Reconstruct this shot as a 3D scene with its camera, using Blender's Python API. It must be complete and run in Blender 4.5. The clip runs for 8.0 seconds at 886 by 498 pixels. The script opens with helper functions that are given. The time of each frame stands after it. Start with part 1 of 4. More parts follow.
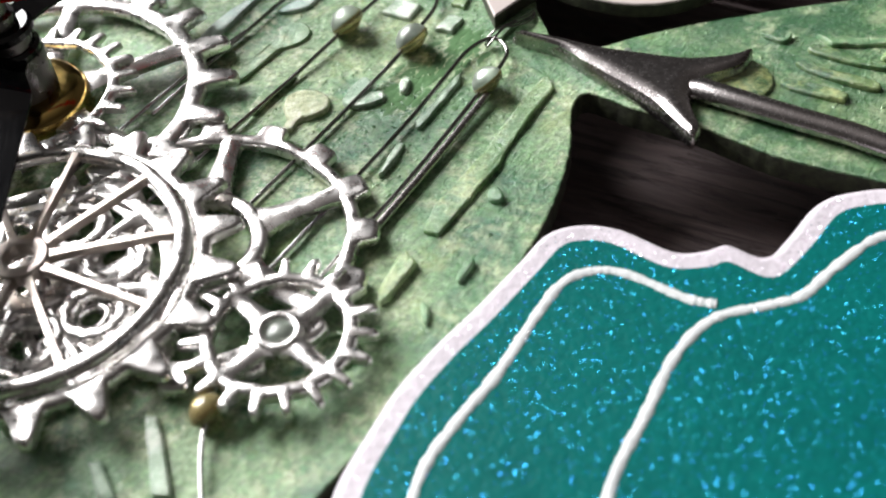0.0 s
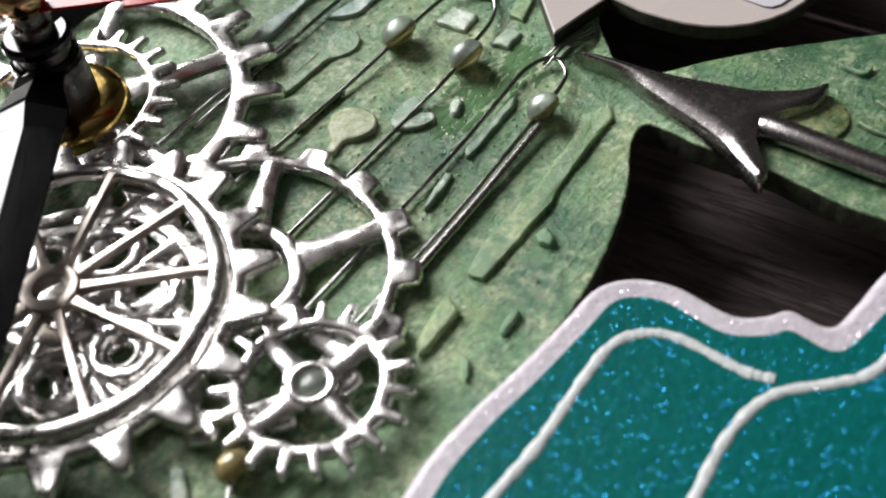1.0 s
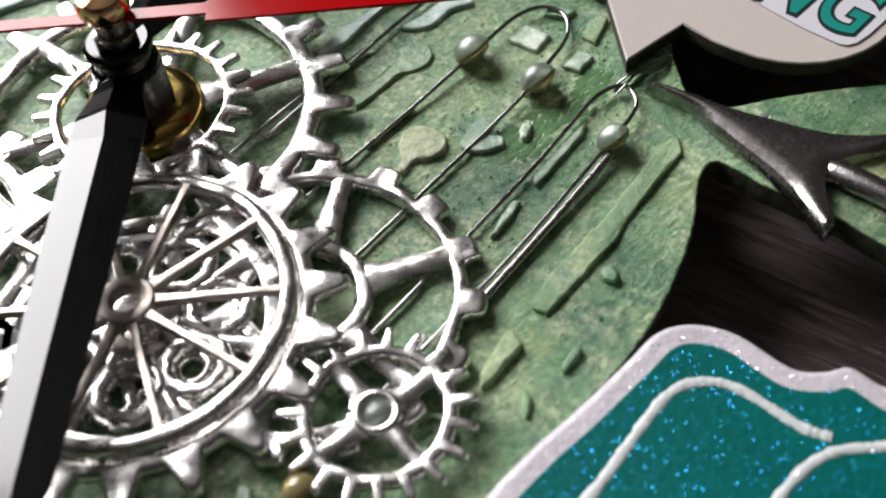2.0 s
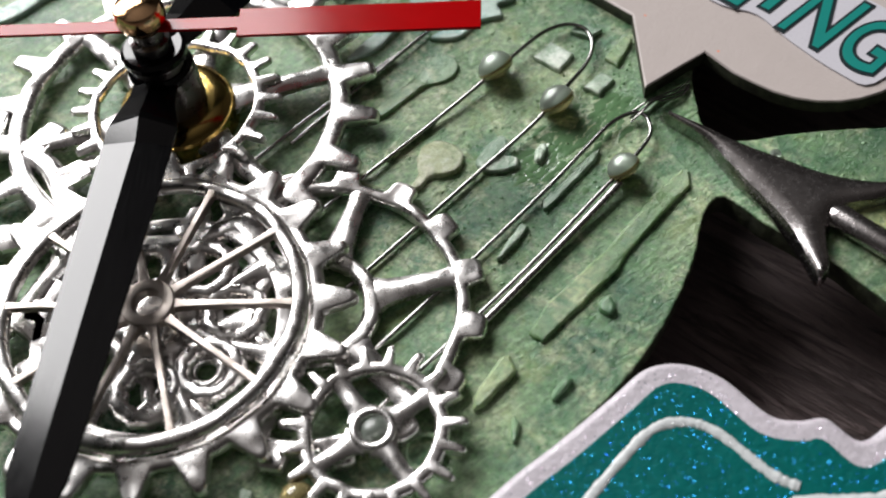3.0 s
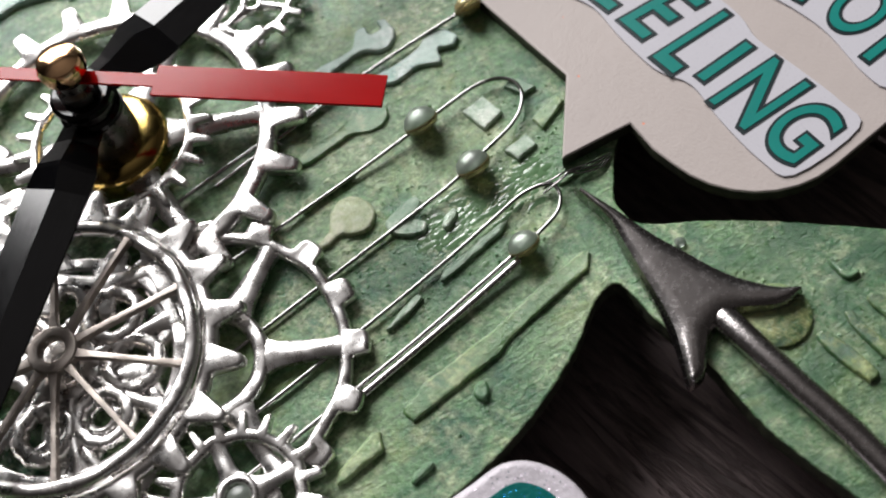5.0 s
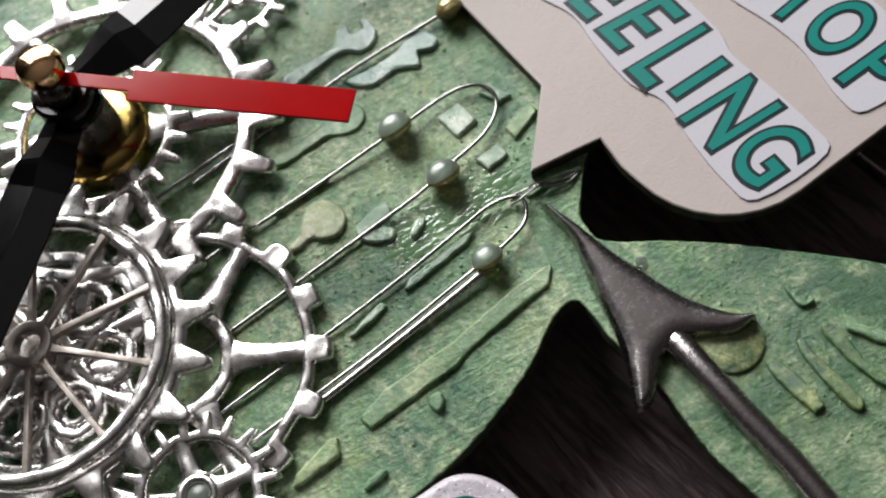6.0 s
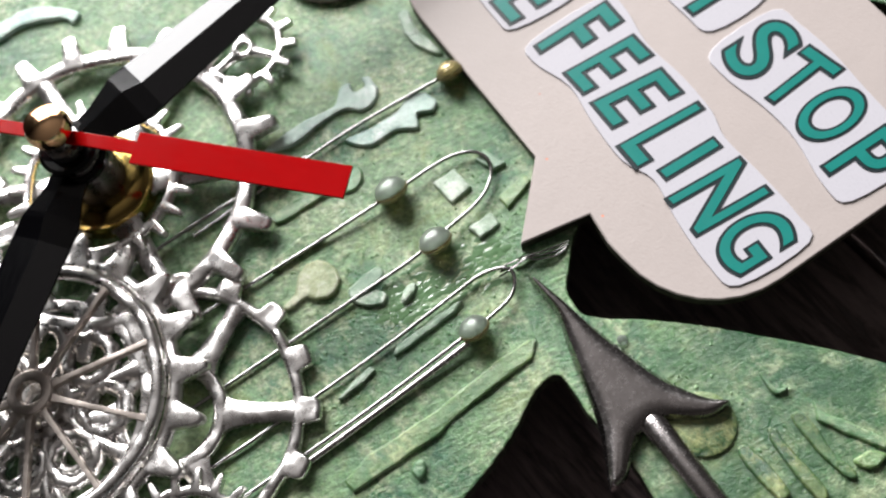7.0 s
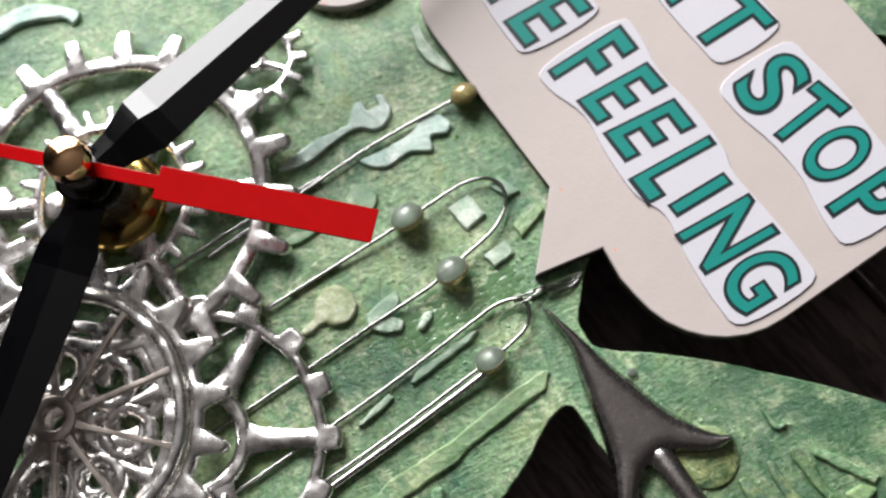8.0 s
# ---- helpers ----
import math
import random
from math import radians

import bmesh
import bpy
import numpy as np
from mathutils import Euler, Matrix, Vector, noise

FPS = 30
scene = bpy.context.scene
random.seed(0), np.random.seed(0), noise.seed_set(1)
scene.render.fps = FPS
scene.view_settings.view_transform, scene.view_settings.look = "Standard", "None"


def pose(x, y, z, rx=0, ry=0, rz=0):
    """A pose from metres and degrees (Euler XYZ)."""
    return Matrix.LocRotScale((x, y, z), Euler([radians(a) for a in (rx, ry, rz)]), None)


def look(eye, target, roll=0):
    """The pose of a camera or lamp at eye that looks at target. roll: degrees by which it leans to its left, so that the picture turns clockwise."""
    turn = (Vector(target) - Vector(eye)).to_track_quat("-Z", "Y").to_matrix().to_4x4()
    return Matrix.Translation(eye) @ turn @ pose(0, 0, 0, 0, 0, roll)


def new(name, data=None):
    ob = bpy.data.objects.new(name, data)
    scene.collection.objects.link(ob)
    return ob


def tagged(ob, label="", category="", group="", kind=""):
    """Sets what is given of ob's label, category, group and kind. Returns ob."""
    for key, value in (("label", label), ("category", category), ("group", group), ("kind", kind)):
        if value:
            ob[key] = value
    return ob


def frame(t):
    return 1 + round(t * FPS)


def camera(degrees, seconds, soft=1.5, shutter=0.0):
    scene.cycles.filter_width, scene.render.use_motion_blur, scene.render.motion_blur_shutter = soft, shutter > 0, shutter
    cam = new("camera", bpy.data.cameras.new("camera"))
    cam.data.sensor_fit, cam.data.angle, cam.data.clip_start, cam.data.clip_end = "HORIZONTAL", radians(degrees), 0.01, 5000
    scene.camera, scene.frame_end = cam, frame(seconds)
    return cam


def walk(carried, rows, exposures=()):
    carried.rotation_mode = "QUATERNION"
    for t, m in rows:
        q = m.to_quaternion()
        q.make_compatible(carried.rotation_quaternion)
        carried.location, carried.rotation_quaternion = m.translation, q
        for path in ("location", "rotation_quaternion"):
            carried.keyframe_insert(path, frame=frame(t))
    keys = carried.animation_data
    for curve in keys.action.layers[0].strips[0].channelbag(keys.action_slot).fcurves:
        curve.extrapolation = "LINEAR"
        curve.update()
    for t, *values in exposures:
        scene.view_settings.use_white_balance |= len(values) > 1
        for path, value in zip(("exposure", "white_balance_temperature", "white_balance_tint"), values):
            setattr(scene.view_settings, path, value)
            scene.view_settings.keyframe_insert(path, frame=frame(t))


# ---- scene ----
cam = camera(43.20, 8.0, 2.0)
U = 0.012  # metres to one unit of the plan
PATH = [
    (0, (0.058, -9.070, 7.176), (-0.139, -7.713, 5.720), -6.10),
    (0.5, (-0.014, -8.621, 7.081), (-0.238, -7.318, 5.581), -5.80),
    (1, (0.061, -8.048, 7.439), (-0.229, -6.787, 5.914), -7.20),
    (1.5, (0.071, -8.032, 7.617), (-0.243, -6.795, 6.077), -6.50),
    (2, (-0.286, -7.650, 8.041), (-0.621, -6.470, 6.461), -6.30),
    (3.5, (0.224, -6.690, 9.230), (-0.208, -5.706, 7.544), -7.60),
    (4, (0.171, -5.947, 9.480), (-0.262, -5.022, 7.760), -7.50),
    (4.5, (1.112, -5.195, 9.778), (0.600, -4.346, 8.041), -11.90),
    (5, (1.714, -4.842, 9.997), (1.166, -4.068, 8.236), -14.90),
    (6.5, (2.246, -3.323, 10.821), (1.674, -2.747, 8.993), -20.20),
    (7, (2.041, -2.826, 11.252), (1.485, -2.282, 9.410), -19.80),
    (7.5, (1.671, -2.305, 11.752), (1.175, -1.810, 9.879), -18.70),
    (8, (0.547, -1.814, 12.153), (0.198, -1.414, 10.225), -14.70),
]
walk(cam, [(t, look(Vector(eye) * U, Vector(target) * U, roll)) for t, eye, target, roll in PATH],
     exposures=[(0.0, 0.54), (0.5, 0.05), (1.0, -0.03), (1.5, 0.02), (2.0, -0.05), (3.5, -0.24), (5.0, -0.24), (6.5, -0.18), (7.0, 0.22), (7.5, 0.25), (8.0, 0.23)])
cam.data.dof.use_dof, cam.data.dof.focus_distance, cam.data.dof.aperture_fstop = True, 0.132, 24.0

# ---- light: one window of the room, seen from the table towards its far left ----
WINDOW_POWER = 58.0
world = bpy.data.worlds.new("world")
scene.world = world
world.use_nodes = True
wn = world.node_tree.nodes
sky = wn.new("ShaderNodeTexSky")
sky.sky_type, sky.sun_disc, sky.sun_elevation, sky.sun_rotation = "NISHITA", False, radians(38), radians(120)
world.node_tree.links.new(sky.outputs[0], wn["Background"].inputs[0])
wn["Background"].inputs[1].default_value = 0.05

AZ = radians(54)            # the window's bearing, to the left of straight ahead
ROOM = Matrix.Rotation(AZ, 4, "Z")
lamp = bpy.data.lights.new("window_light", "AREA")
lamp.shape, lamp.size, lamp.size_y, lamp.energy, lamp.color = "RECTANGLE", 1.00, 0.96, WINDOW_POWER, (1.0, 0.985, 0.985)
lamp_ob = new("window_light", lamp)
lamp_ob.matrix_world = ROOM @ look((0, 1.195, 0.85), (0, 0.0, 0.75))


# ---- materials ----
def material(name):
    m = bpy.data.materials.new(name)
    m.use_nodes = True
    t = m.node_tree
    return m, t, t.nodes, t.links, t.nodes["Principled BSDF"]


def setp(bsdf, **kw):
    for k, v in kw.items():
        bsdf.inputs[k.replace("_", " ")].default_value = v


def noise_node(nodes, links, co, scale, detail=5.0, rough=0.6, distortion=0.0):
    n = nodes.new("ShaderNodeTexNoise")
    n.inputs["Scale"].default_value, n.inputs["Detail"].default_value = scale, detail
    n.inputs["Roughness"].default_value, n.inputs["Distortion"].default_value = rough, distortion
    links.new(co, n.inputs["Vector"])
    return n.outputs["Fac"]


def ramp(nodes, links, fac, stops):
    r = nodes.new("ShaderNodeValToRGB")
    e = r.color_ramp.elements
    while len(e) < len(stops):
        e.new(0.5)
    for el, (pos, col) in zip(e, stops):
        el.position, el.color = pos, (*col, 1) if len(col) == 3 else col
    links.new(fac, r.inputs[0])
    return r.outputs[0]


def mix(nodes, links, fac, a, b, kind="MIX"):
    m = nodes.new("ShaderNodeMix")
    m.data_type, m.blend_type = "RGBA", kind
    for sock, v in ((m.inputs[0], fac), (m.inputs[6], a), (m.inputs[7], b)):
        if isinstance(v, (int, float)):
            sock.default_value = v
        elif isinstance(v, tuple):
            sock.default_value = (*v, 1)
        else:
            links.new(v, sock)
    return m.outputs[2]


def bump(nodes, links, height, strength, dist, bsdf, normal=None):
    b = nodes.new("ShaderNodeBump")
    b.inputs["Strength"].default_value, b.inputs["Distance"].default_value = strength, dist
    links.new(height, b.inputs["Height"])
    if normal:
        links.new(normal, b.inputs["Normal"])
    links.new(b.outputs[0], bsdf.inputs["Normal"])
    return b.outputs[0]


def coords(nodes, which="Object"):
    return nodes.new("ShaderNodeTexCoord").outputs[which]


def position(nodes):
    return nodes.new("ShaderNodeNewGeometry").outputs["Position"]


GRAIN = 53     # degrees: the way of the brush strokes on the board


def paint_material(name, dark, mid, pale, pale_at=0.60, rough=0.42, spec=0.5, relief=1.0, fibres=0.8, stain=None, wet=0.0, sheen=0.0, crumb=1.0, lobe_tint=None):
    """Layered craft paint: clouds of tone, dry-brushed patches, brush fibres and crumbs."""
    m, t, n, l, b = material(name)
    co = position(n)
    big = noise_node(n, l, co, 75, 5, 0.62, 0.5)
    fine = noise_node(n, l, co, 520, 8, 0.75)
    grain = noise_node(n, l, co, 1250, 4, 0.7)
    mp = n.new("ShaderNodeMapping")
    mp.vector_type = "TEXTURE"
    mp.inputs["Rotation"].default_value = (0, 0, radians(GRAIN))
    mp.inputs["Scale"].default_value = (3.2, 1, 1)
    l.new(co, mp.inputs[0])
    fibre = noise_node(n, l, mp.outputs[0], 1900, 3, 0.6, 0.6)
    base = ramp(n, l, big, [(0.34, dark), (0.52, mid), (0.72, tuple(0.6 * a + 0.4 * c for a, c in zip(mid, pale)))])
    patch = ramp(n, l, fine, [(pale_at - 0.10, (0, 0, 0)), (pale_at + 0.06, (1, 1, 1))])
    dry = noise_node(n, l, co, 130, 5, 0.65, 0.4)
    drym = ramp(n, l, dry, [(0.45, (0.06, 0.06, 0.06)), (0.65, (0.90, 0.90, 0.90))])
    col = mix(n, l, mix(n, l, 1.0, patch, drym, "MULTIPLY"), base, pale)
    col = mix(n, l, fibres * 0.40, col, ramp(n, l, fibre, [(0.38, (0.45, 0.48, 0.45)), (0.60, (1.40, 1.40, 1.40))]), "MULTIPLY")
    col = mix(n, l, 0.55 * crumb, col, ramp(n, l, grain, [(0.38, (0.45, 0.48, 0.45)), (0.62, (1.6, 1.6, 1.6))]), "MULTIPLY")
    if stain:
        where = noise_node(n, l, co, 95, 6, 0.7, 0.8)
        col = mix(n, l, ramp(n, l, where, [(0.55, (0, 0, 0)), (0.70, (0.6, 0.6, 0.6))]), col, stain)
    if lobe_tint:      # deeper green mixed over the small lobe to darken it, past a ragged line
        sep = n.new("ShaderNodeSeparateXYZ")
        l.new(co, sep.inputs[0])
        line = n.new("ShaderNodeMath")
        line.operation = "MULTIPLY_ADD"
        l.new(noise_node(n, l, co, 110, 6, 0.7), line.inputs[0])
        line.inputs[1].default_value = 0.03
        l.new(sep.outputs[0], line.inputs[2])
        over = ramp(n, l, line.outputs[0], [(0.014 + lobe_tint[0] * U, (0, 0, 0)), (0.022 + lobe_tint[0] * U, (0.75, 0.75, 0.75))])
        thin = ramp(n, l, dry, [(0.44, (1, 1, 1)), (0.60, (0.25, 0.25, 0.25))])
        col = mix(n, l, mix(n, l, 1.0, over, thin, "MULTIPLY"), col, lobe_tint[1])
    l.new(col, b.inputs["Base Color"])
    gloss = ramp(n, l, fine, [(0.35, (rough - 0.20,) * 3), (0.65, (rough + 0.12,) * 3)])
    if wet:
        pool = ramp(n, l, noise_node(n, l, co, 60, 4, 0.6), [(0.42, (0.35 * wet,) * 3), (0.56, (wet,) * 3)])
        gloss = mix(n, l, pool, gloss, (0.15, 0.15, 0.15))
    l.new(gloss, b.inputs["Roughness"])
    setp(b, Specular_IOR_Level=spec, Metallic=sheen)
    b1 = bump(n, l, fine, 0.9, 0.00024 * relief, b)
    if wet:
        setp(b, Coat_Roughness=0.09)
        l.new(mix(n, l, 1.0, pool, (1.0, 1.0, 1.0), "MULTIPLY"), b.inputs["Coat Weight"])
        ripple = n.new("ShaderNodeBump")
        ripple.inputs["Strength"].default_value, ripple.inputs["Distance"].default_value = 1.0, 0.00060
        l.new(noise_node(n, l, co, 800, 3, 0.6), ripple.inputs["Height"])
        l.new(b1, ripple.inputs["Normal"])
        l.new(ripple.outputs[0], b.inputs["Coat Normal"])
    b2 = bump(n, l, fibre, fibres, 0.00018, b, b1)
    bump(n, l, grain, crumb, 0.00017, b, b2)
    return m


GREEN = paint_material("green_paint", (0.033, 0.122, 0.062), (0.143, 0.270, 0.124), (0.48, 0.53, 0.33), 0.53, 0.34, 0.5, 1.3, 1.0, stain=(0.25, 0.32, 0.10), wet=0.45, lobe_tint=(1.0, (0.018, 0.084, 0.032)))
GREEN_RELIEF = paint_material("green_relief_paint", (0.046, 0.150, 0.068), (0.14, 0.29, 0.13), (0.42, 0.52, 0.30), 0.52, 0.20, 0.8, 1.6, 0.4, wet=1.0, crumb=0.3)
PEARL_RELIEF = paint_material("pearl_relief_paint", (0.20, 0.36, 0.29), (0.38, 0.54, 0.46), (0.84, 0.92, 0.87), 0.48, 0.14, 1.0, 1.8, 0.2, wet=1.0, sheen=0.10, crumb=0.2)
PALE_RELIEF = paint_material("pale_green_relief_paint", (0.10, 0.21, 0.12), (0.23, 0.36, 0.23), (0.70, 0.78, 0.66), 0.48, 0.14, 1.0, 1.8, 0.2, wet=1.0, sheen=0.08, crumb=0.2)
PEARL_OCHRE = paint_material("pearl_ochre_paint", (0.13, 0.21, 0.08), (0.27, 0.33, 0.15), (0.80, 0.82, 0.60), 0.48, 0.14, 0.9, 1.8, 0.2, wet=1.0, sheen=0.08, crumb=0.2)
MOTTLED = paint_material("mottled_rod_paint", (0.024, 0.080, 0.050), (0.075, 0.165, 0.065), (0.46, 0.50, 0.20), 0.52, 0.26, 0.6, 1.4, 0.5, wet=0.8, crumb=0.7)
OCHRE_RELIEF = paint_material("ochre_relief_paint", (0.050, 0.16, 0.058), (0.145, 0.285, 0.10), (0.42, 0.50, 0.24), 0.51, 0.18, 0.8, 1.6, 0.5, wet=1.0, crumb=0.5)


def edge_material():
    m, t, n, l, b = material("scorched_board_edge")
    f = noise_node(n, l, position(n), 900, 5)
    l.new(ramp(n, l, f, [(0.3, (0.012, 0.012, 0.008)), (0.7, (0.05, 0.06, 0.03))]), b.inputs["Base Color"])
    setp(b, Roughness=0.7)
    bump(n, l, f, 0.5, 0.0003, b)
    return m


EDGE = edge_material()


def metal_material(name, color, rough, wear=0.10, scale=700, dark=0.35, cast=0.0):
    m, t, n, l, b = material(name)
    co = position(n)
    f, g = noise_node(n, l, co, scale, 5), noise_node(n, l, co, scale * 0.18, 3)
    l.new(mix(n, l, g, color, tuple(c * (1 - dark) for c in color)), b.inputs["Base Color"])
    l.new(ramp(n, l, f, [(0.3, (max(rough - wear, 0.03),) * 3), (0.7, (rough + wear,) * 3)]), b.inputs["Roughness"])
    setp(b, Metallic=1.0)
    low = None
    if cast:
        low = bump(n, l, noise_node(n, l, co, 210, 1, 0.4), cast, 0.0016, b)
    bump(n, l, f, 0.12, 0.0002, b, low)
    return m


SILVER = metal_material("silver_metal", (0.92, 0.895, 0.875), 0.29, 0.08, cast=0.60)
# wheel hub and spokes: browner silver, for the dark ceiling their flat tops mirror
DIM_SILVER = metal_material("dim_silver_metal", (0.62, 0.55, 0.50), 0.36, 0.08, cast=0.2)
PEWTER = metal_material("dark_pewter", (0.48, 0.45, 0.445), 0.25, 0.045, 2000, 0.2, cast=0.05)
WIRE = metal_material("steel_wire", (0.38, 0.375, 0.36), 0.17)
BRASS = metal_material("brass", (0.56, 0.39, 0.12), 0.16, 0.06)
COPPER = metal_material("polished_copper_brass", (0.85, 0.52, 0.28), 0.12, 0.04)


def lacquer(name, color, rough, grain=0.0, metallic=0.0):
    m, t, n, l, b = material(name)
    co = coords(n)
    mp = n.new("ShaderNodeMapping")
    mp.inputs["Scale"].default_value = (0.06, 1, 1)
    l.new(co, mp.inputs[0])
    f = noise_node(n, l, mp.outputs[0], 5200, 3)
    g = noise_node(n, l, position(n), 260, 4)
    l.new(mix(n, l, g, color, tuple(c * 0.75 for c in color)), b.inputs["Base Color"])
    l.new(ramp(n, l, f, [(0.3, (rough * 0.8,) * 3), (0.7, (rough * 1.25,) * 3)]), b.inputs["Roughness"])
    setp(b, Metallic=metallic)
    bump(n, l, f, grain, 0.0001, b)
    return m


BLACK = lacquer("black_hand_lacquer", (0.0015, 0.0015, 0.002), 0.14, 0.02)
setp(BLACK.node_tree.nodes["Principled BSDF"], IOR=1.43)
RED = lacquer("red_metallic_lacquer", (0.38, 0.002, 0.003), 0.13, 0.04, 0.0)
setp(RED.node_tree.nodes["Principled BSDF"], Specular_IOR_Level=0.22)
SHAFT = metal_material("grey_shaft", (0.22, 0.21, 0.21), 0.3)


def glitter(name, base, flake_a, flake_b, amount, scale, rough=0.42):
    """Paint with separate flakes, each at its own tilt."""
    m, t, n, l, b = material(name)
    co = position(n)
    v = n.new("ShaderNodeTexVoronoi")
    v.inputs["Scale"].default_value = scale
    v.inputs["Randomness"].default_value = 1.0
    l.new(co, v.inputs["Vector"])
    sep = n.new("ShaderNodeSeparateColor")
    l.new(v.outputs["Color"], sep.inputs[0])
    pick = ramp(n, l, sep.outputs[0], [(1 - amount, (0, 0, 0)), (1 - amount + 0.01, (1, 1, 1))])
    near = ramp(n, l, v.outputs["Distance"], [(0.30, (1, 1, 1)), (0.35, (0, 0, 0))])
    is_flake = mix(n, l, 1.0, pick, near, "MULTIPLY")
    cloud = noise_node(n, l, co, 120, 5, 0.6)
    streak = noise_node(n, l, co, 900, 4, 0.6)
    body = mix(n, l, cloud, base, tuple(c * 0.62 for c in base))
    body = mix(n, l, 0.35, body, ramp(n, l, streak, [(0.3, (0.6, 0.6, 0.6)), (0.7, (1.3, 1.3, 1.3))]), "MULTIPLY")
    flake = mix(n, l, sep.outputs[1], flake_a, flake_b)
    l.new(mix(n, l, is_flake, body, flake), b.inputs["Base Color"])
    l.new(mix(n, l, is_flake, (0, 0, 0), (0.6, 0.6, 0.6)), b.inputs["Metallic"])
    l.new(mix(n, l, is_flake, (rough,) * 3, (0.22,) * 3), b.inputs["Roughness"])
    tilt = n.new("ShaderNodeVectorMath")
    tilt.operation = "SUBTRACT"
    tilt.inputs[0].default_value = (0.5, 0.5, 0.5)
    l.new(v.outputs["Color"], tilt.inputs[1])
    sc = n.new("ShaderNodeVectorMath")
    sc.operation = "MULTIPLY"
    wide = n.new("ShaderNodeVectorMath")
    wide.operation = "SCALE"
    wide.inputs["Scale"].default_value = 1.9
    l.new(tilt.outputs[0], wide.inputs[0])
    l.new(wide.outputs[0], sc.inputs[0])
    l.new(is_flake, sc.inputs[1])
    add = n.new("ShaderNodeVectorMath")
    add.operation = "ADD"
    l.new(sc.outputs[0], add.inputs[0])
    l.new(n.new("ShaderNodeNewGeometry").outputs["Normal"], add.inputs[1])
    nrm = n.new("ShaderNodeVectorMath")
    nrm.operation = "NORMALIZE"
    l.new(add.outputs[0], nrm.inputs[0])
    bump(n, l, streak, 0.5, 0.0003, b, nrm.outputs[0])
    return m


TEAL = glitter("teal_glitter_paint", (0.001, 0.130, 0.120), (0.02, 0.12, 1.0), (0.05, 0.75, 0.85), 0.10, 5600)
setp(TEAL.node_tree.nodes["Principled BSDF"], Specular_IOR_Level=0.12)
RIM = glitter("white_glitter_rim", (0.66, 0.61, 0.66), (0.95, 0.65, 0.85), (0.8, 0.9, 1.0), 0.25, 3400)
VEIN = glitter("white_vein_paint", (0.70, 0.73, 0.73), (0.9, 0.9, 0.9), (0.9, 0.8, 0.9), 0.05, 3800)


def plain(name, color, rough, var=0.12, scale=300, bumps=0.15, spec=0.5):
    m, t, n, l, b = material(name)
    f, g = noise_node(n, l, position(n), scale, 5), noise_node(n, l, position(n), scale * 9, 3)
    l.new(mix(n, l, f, color, tuple(c * (1 - var) for c in color)), b.inputs["Base Color"])
    l.new(ramp(n, l, g, [(0.3, (rough * 0.85,) * 3), (0.7, (min(rough * 1.15, 1),) * 3)]), b.inputs["Roughness"])
    setp(b, Specular_IOR_Level=spec)
    bump(n, l, g, bumps, 0.0001, b)
    return m


def sign_material():
    m, t, n, l, b = material("cream_sign_paint")
    co = position(n)
    f, g = noise_node(n, l, co, 160, 5), noise_node(n, l, co, 2400, 3)
    v = n.new("ShaderNodeTexVoronoi")
    v.inputs["Scale"].default_value = 210
    l.new(co, v.inputs["Vector"])
    speck = ramp(n, l, v.outputs["Distance"], [(0.03, (1, 1, 1)), (0.05, (0, 0, 0))])
    col = mix(n, l, f, (0.51, 0.448, 0.424), (0.455, 0.40, 0.378))
    l.new(mix(n, l, speck, col, (0.75, 0.28, 0.18)), b.inputs["Base Color"])
    l.new(ramp(n, l, g, [(0.35, (0.30,) * 3), (0.65, (0.55,) * 3)]), b.inputs["Roughness"])
    b1 = bump(n, l, noise_node(n, l, co, 420, 4, 0.65), 0.08, 0.0003, b)
    bump(n, l, g, 0.3, 0.0001, b, b1)
    return m


VARNISH = plain("wet_green_varnish", (0.13, 0.25, 0.115), 0.16, 0.35, 500, 0.05, 1.0)
SIGN = sign_material()
STICKER = plain("white_sticker", (0.58, 0.565, 0.61), 0.30, 0.06)
INK = plain("black_letter_outline", (0.010, 0.022, 0.026), 0.4)
LETTER = plain("teal_letter", (0.012, 0.25, 0.215), 0.32, 0.25)


def wood_material():
    m, t, n, l, b = material("dark_table_wood")
    co = position(n)
    mp = n.new("ShaderNodeMapping")
    mp.vector_type = "TEXTURE"
    mp.inputs["Rotation"].default_value = (0, 0, radians(-24))
    mp.inputs["Scale"].default_value = (8, 1, 1)
    l.new(co, mp.inputs[0])
    f = noise_node(n, l, mp.outputs[0], 620, 7, 0.7, 0.9)
    g = noise_node(n, l, co, 45, 3)
    crack = ramp(n, l, noise_node(n, l, mp.outputs[0], 330, 6, 0.75, 1.6), [(0.50, (1, 1, 1)), (0.57, (0.16, 0.15, 0.15))])
    col = mix(n, l, g, ramp(n, l, f, [(0.3, (0.036, 0.023, 0.021)), (0.7, (0.31, 0.232, 0.228))]), (0.150, 0.112, 0.108))
    col = mix(n, l, 0.6, col, crack, "MULTIPLY")
    l.new(col, b.inputs["Base Color"])
    l.new(ramp(n, l, f, [(0.3, (0.34,) * 3), (0.7, (0.6,) * 3)]), b.inputs["Roughness"])
    b1 = bump(n, l, f, 0.5, 0.0006, b)
    bump(n, l, crack, 0.6, 0.0005, b, b1)
    return m


WOOD = wood_material()
WALL = plain("room_wall_paint", (0.065, 0.058, 0.052), 0.8, 0.1, 3)
CEIL = plain("room_ceiling_paint", (0.12, 0.11, 0.105), 0.8, 0.1, 3)
FLOOR = plain("room_floor", (0.12, 0.08, 0.05), 0.6, 0.3, 4)
FRAME = plain("window_frame_paint", (0.7, 0.7, 0.68), 0.4)


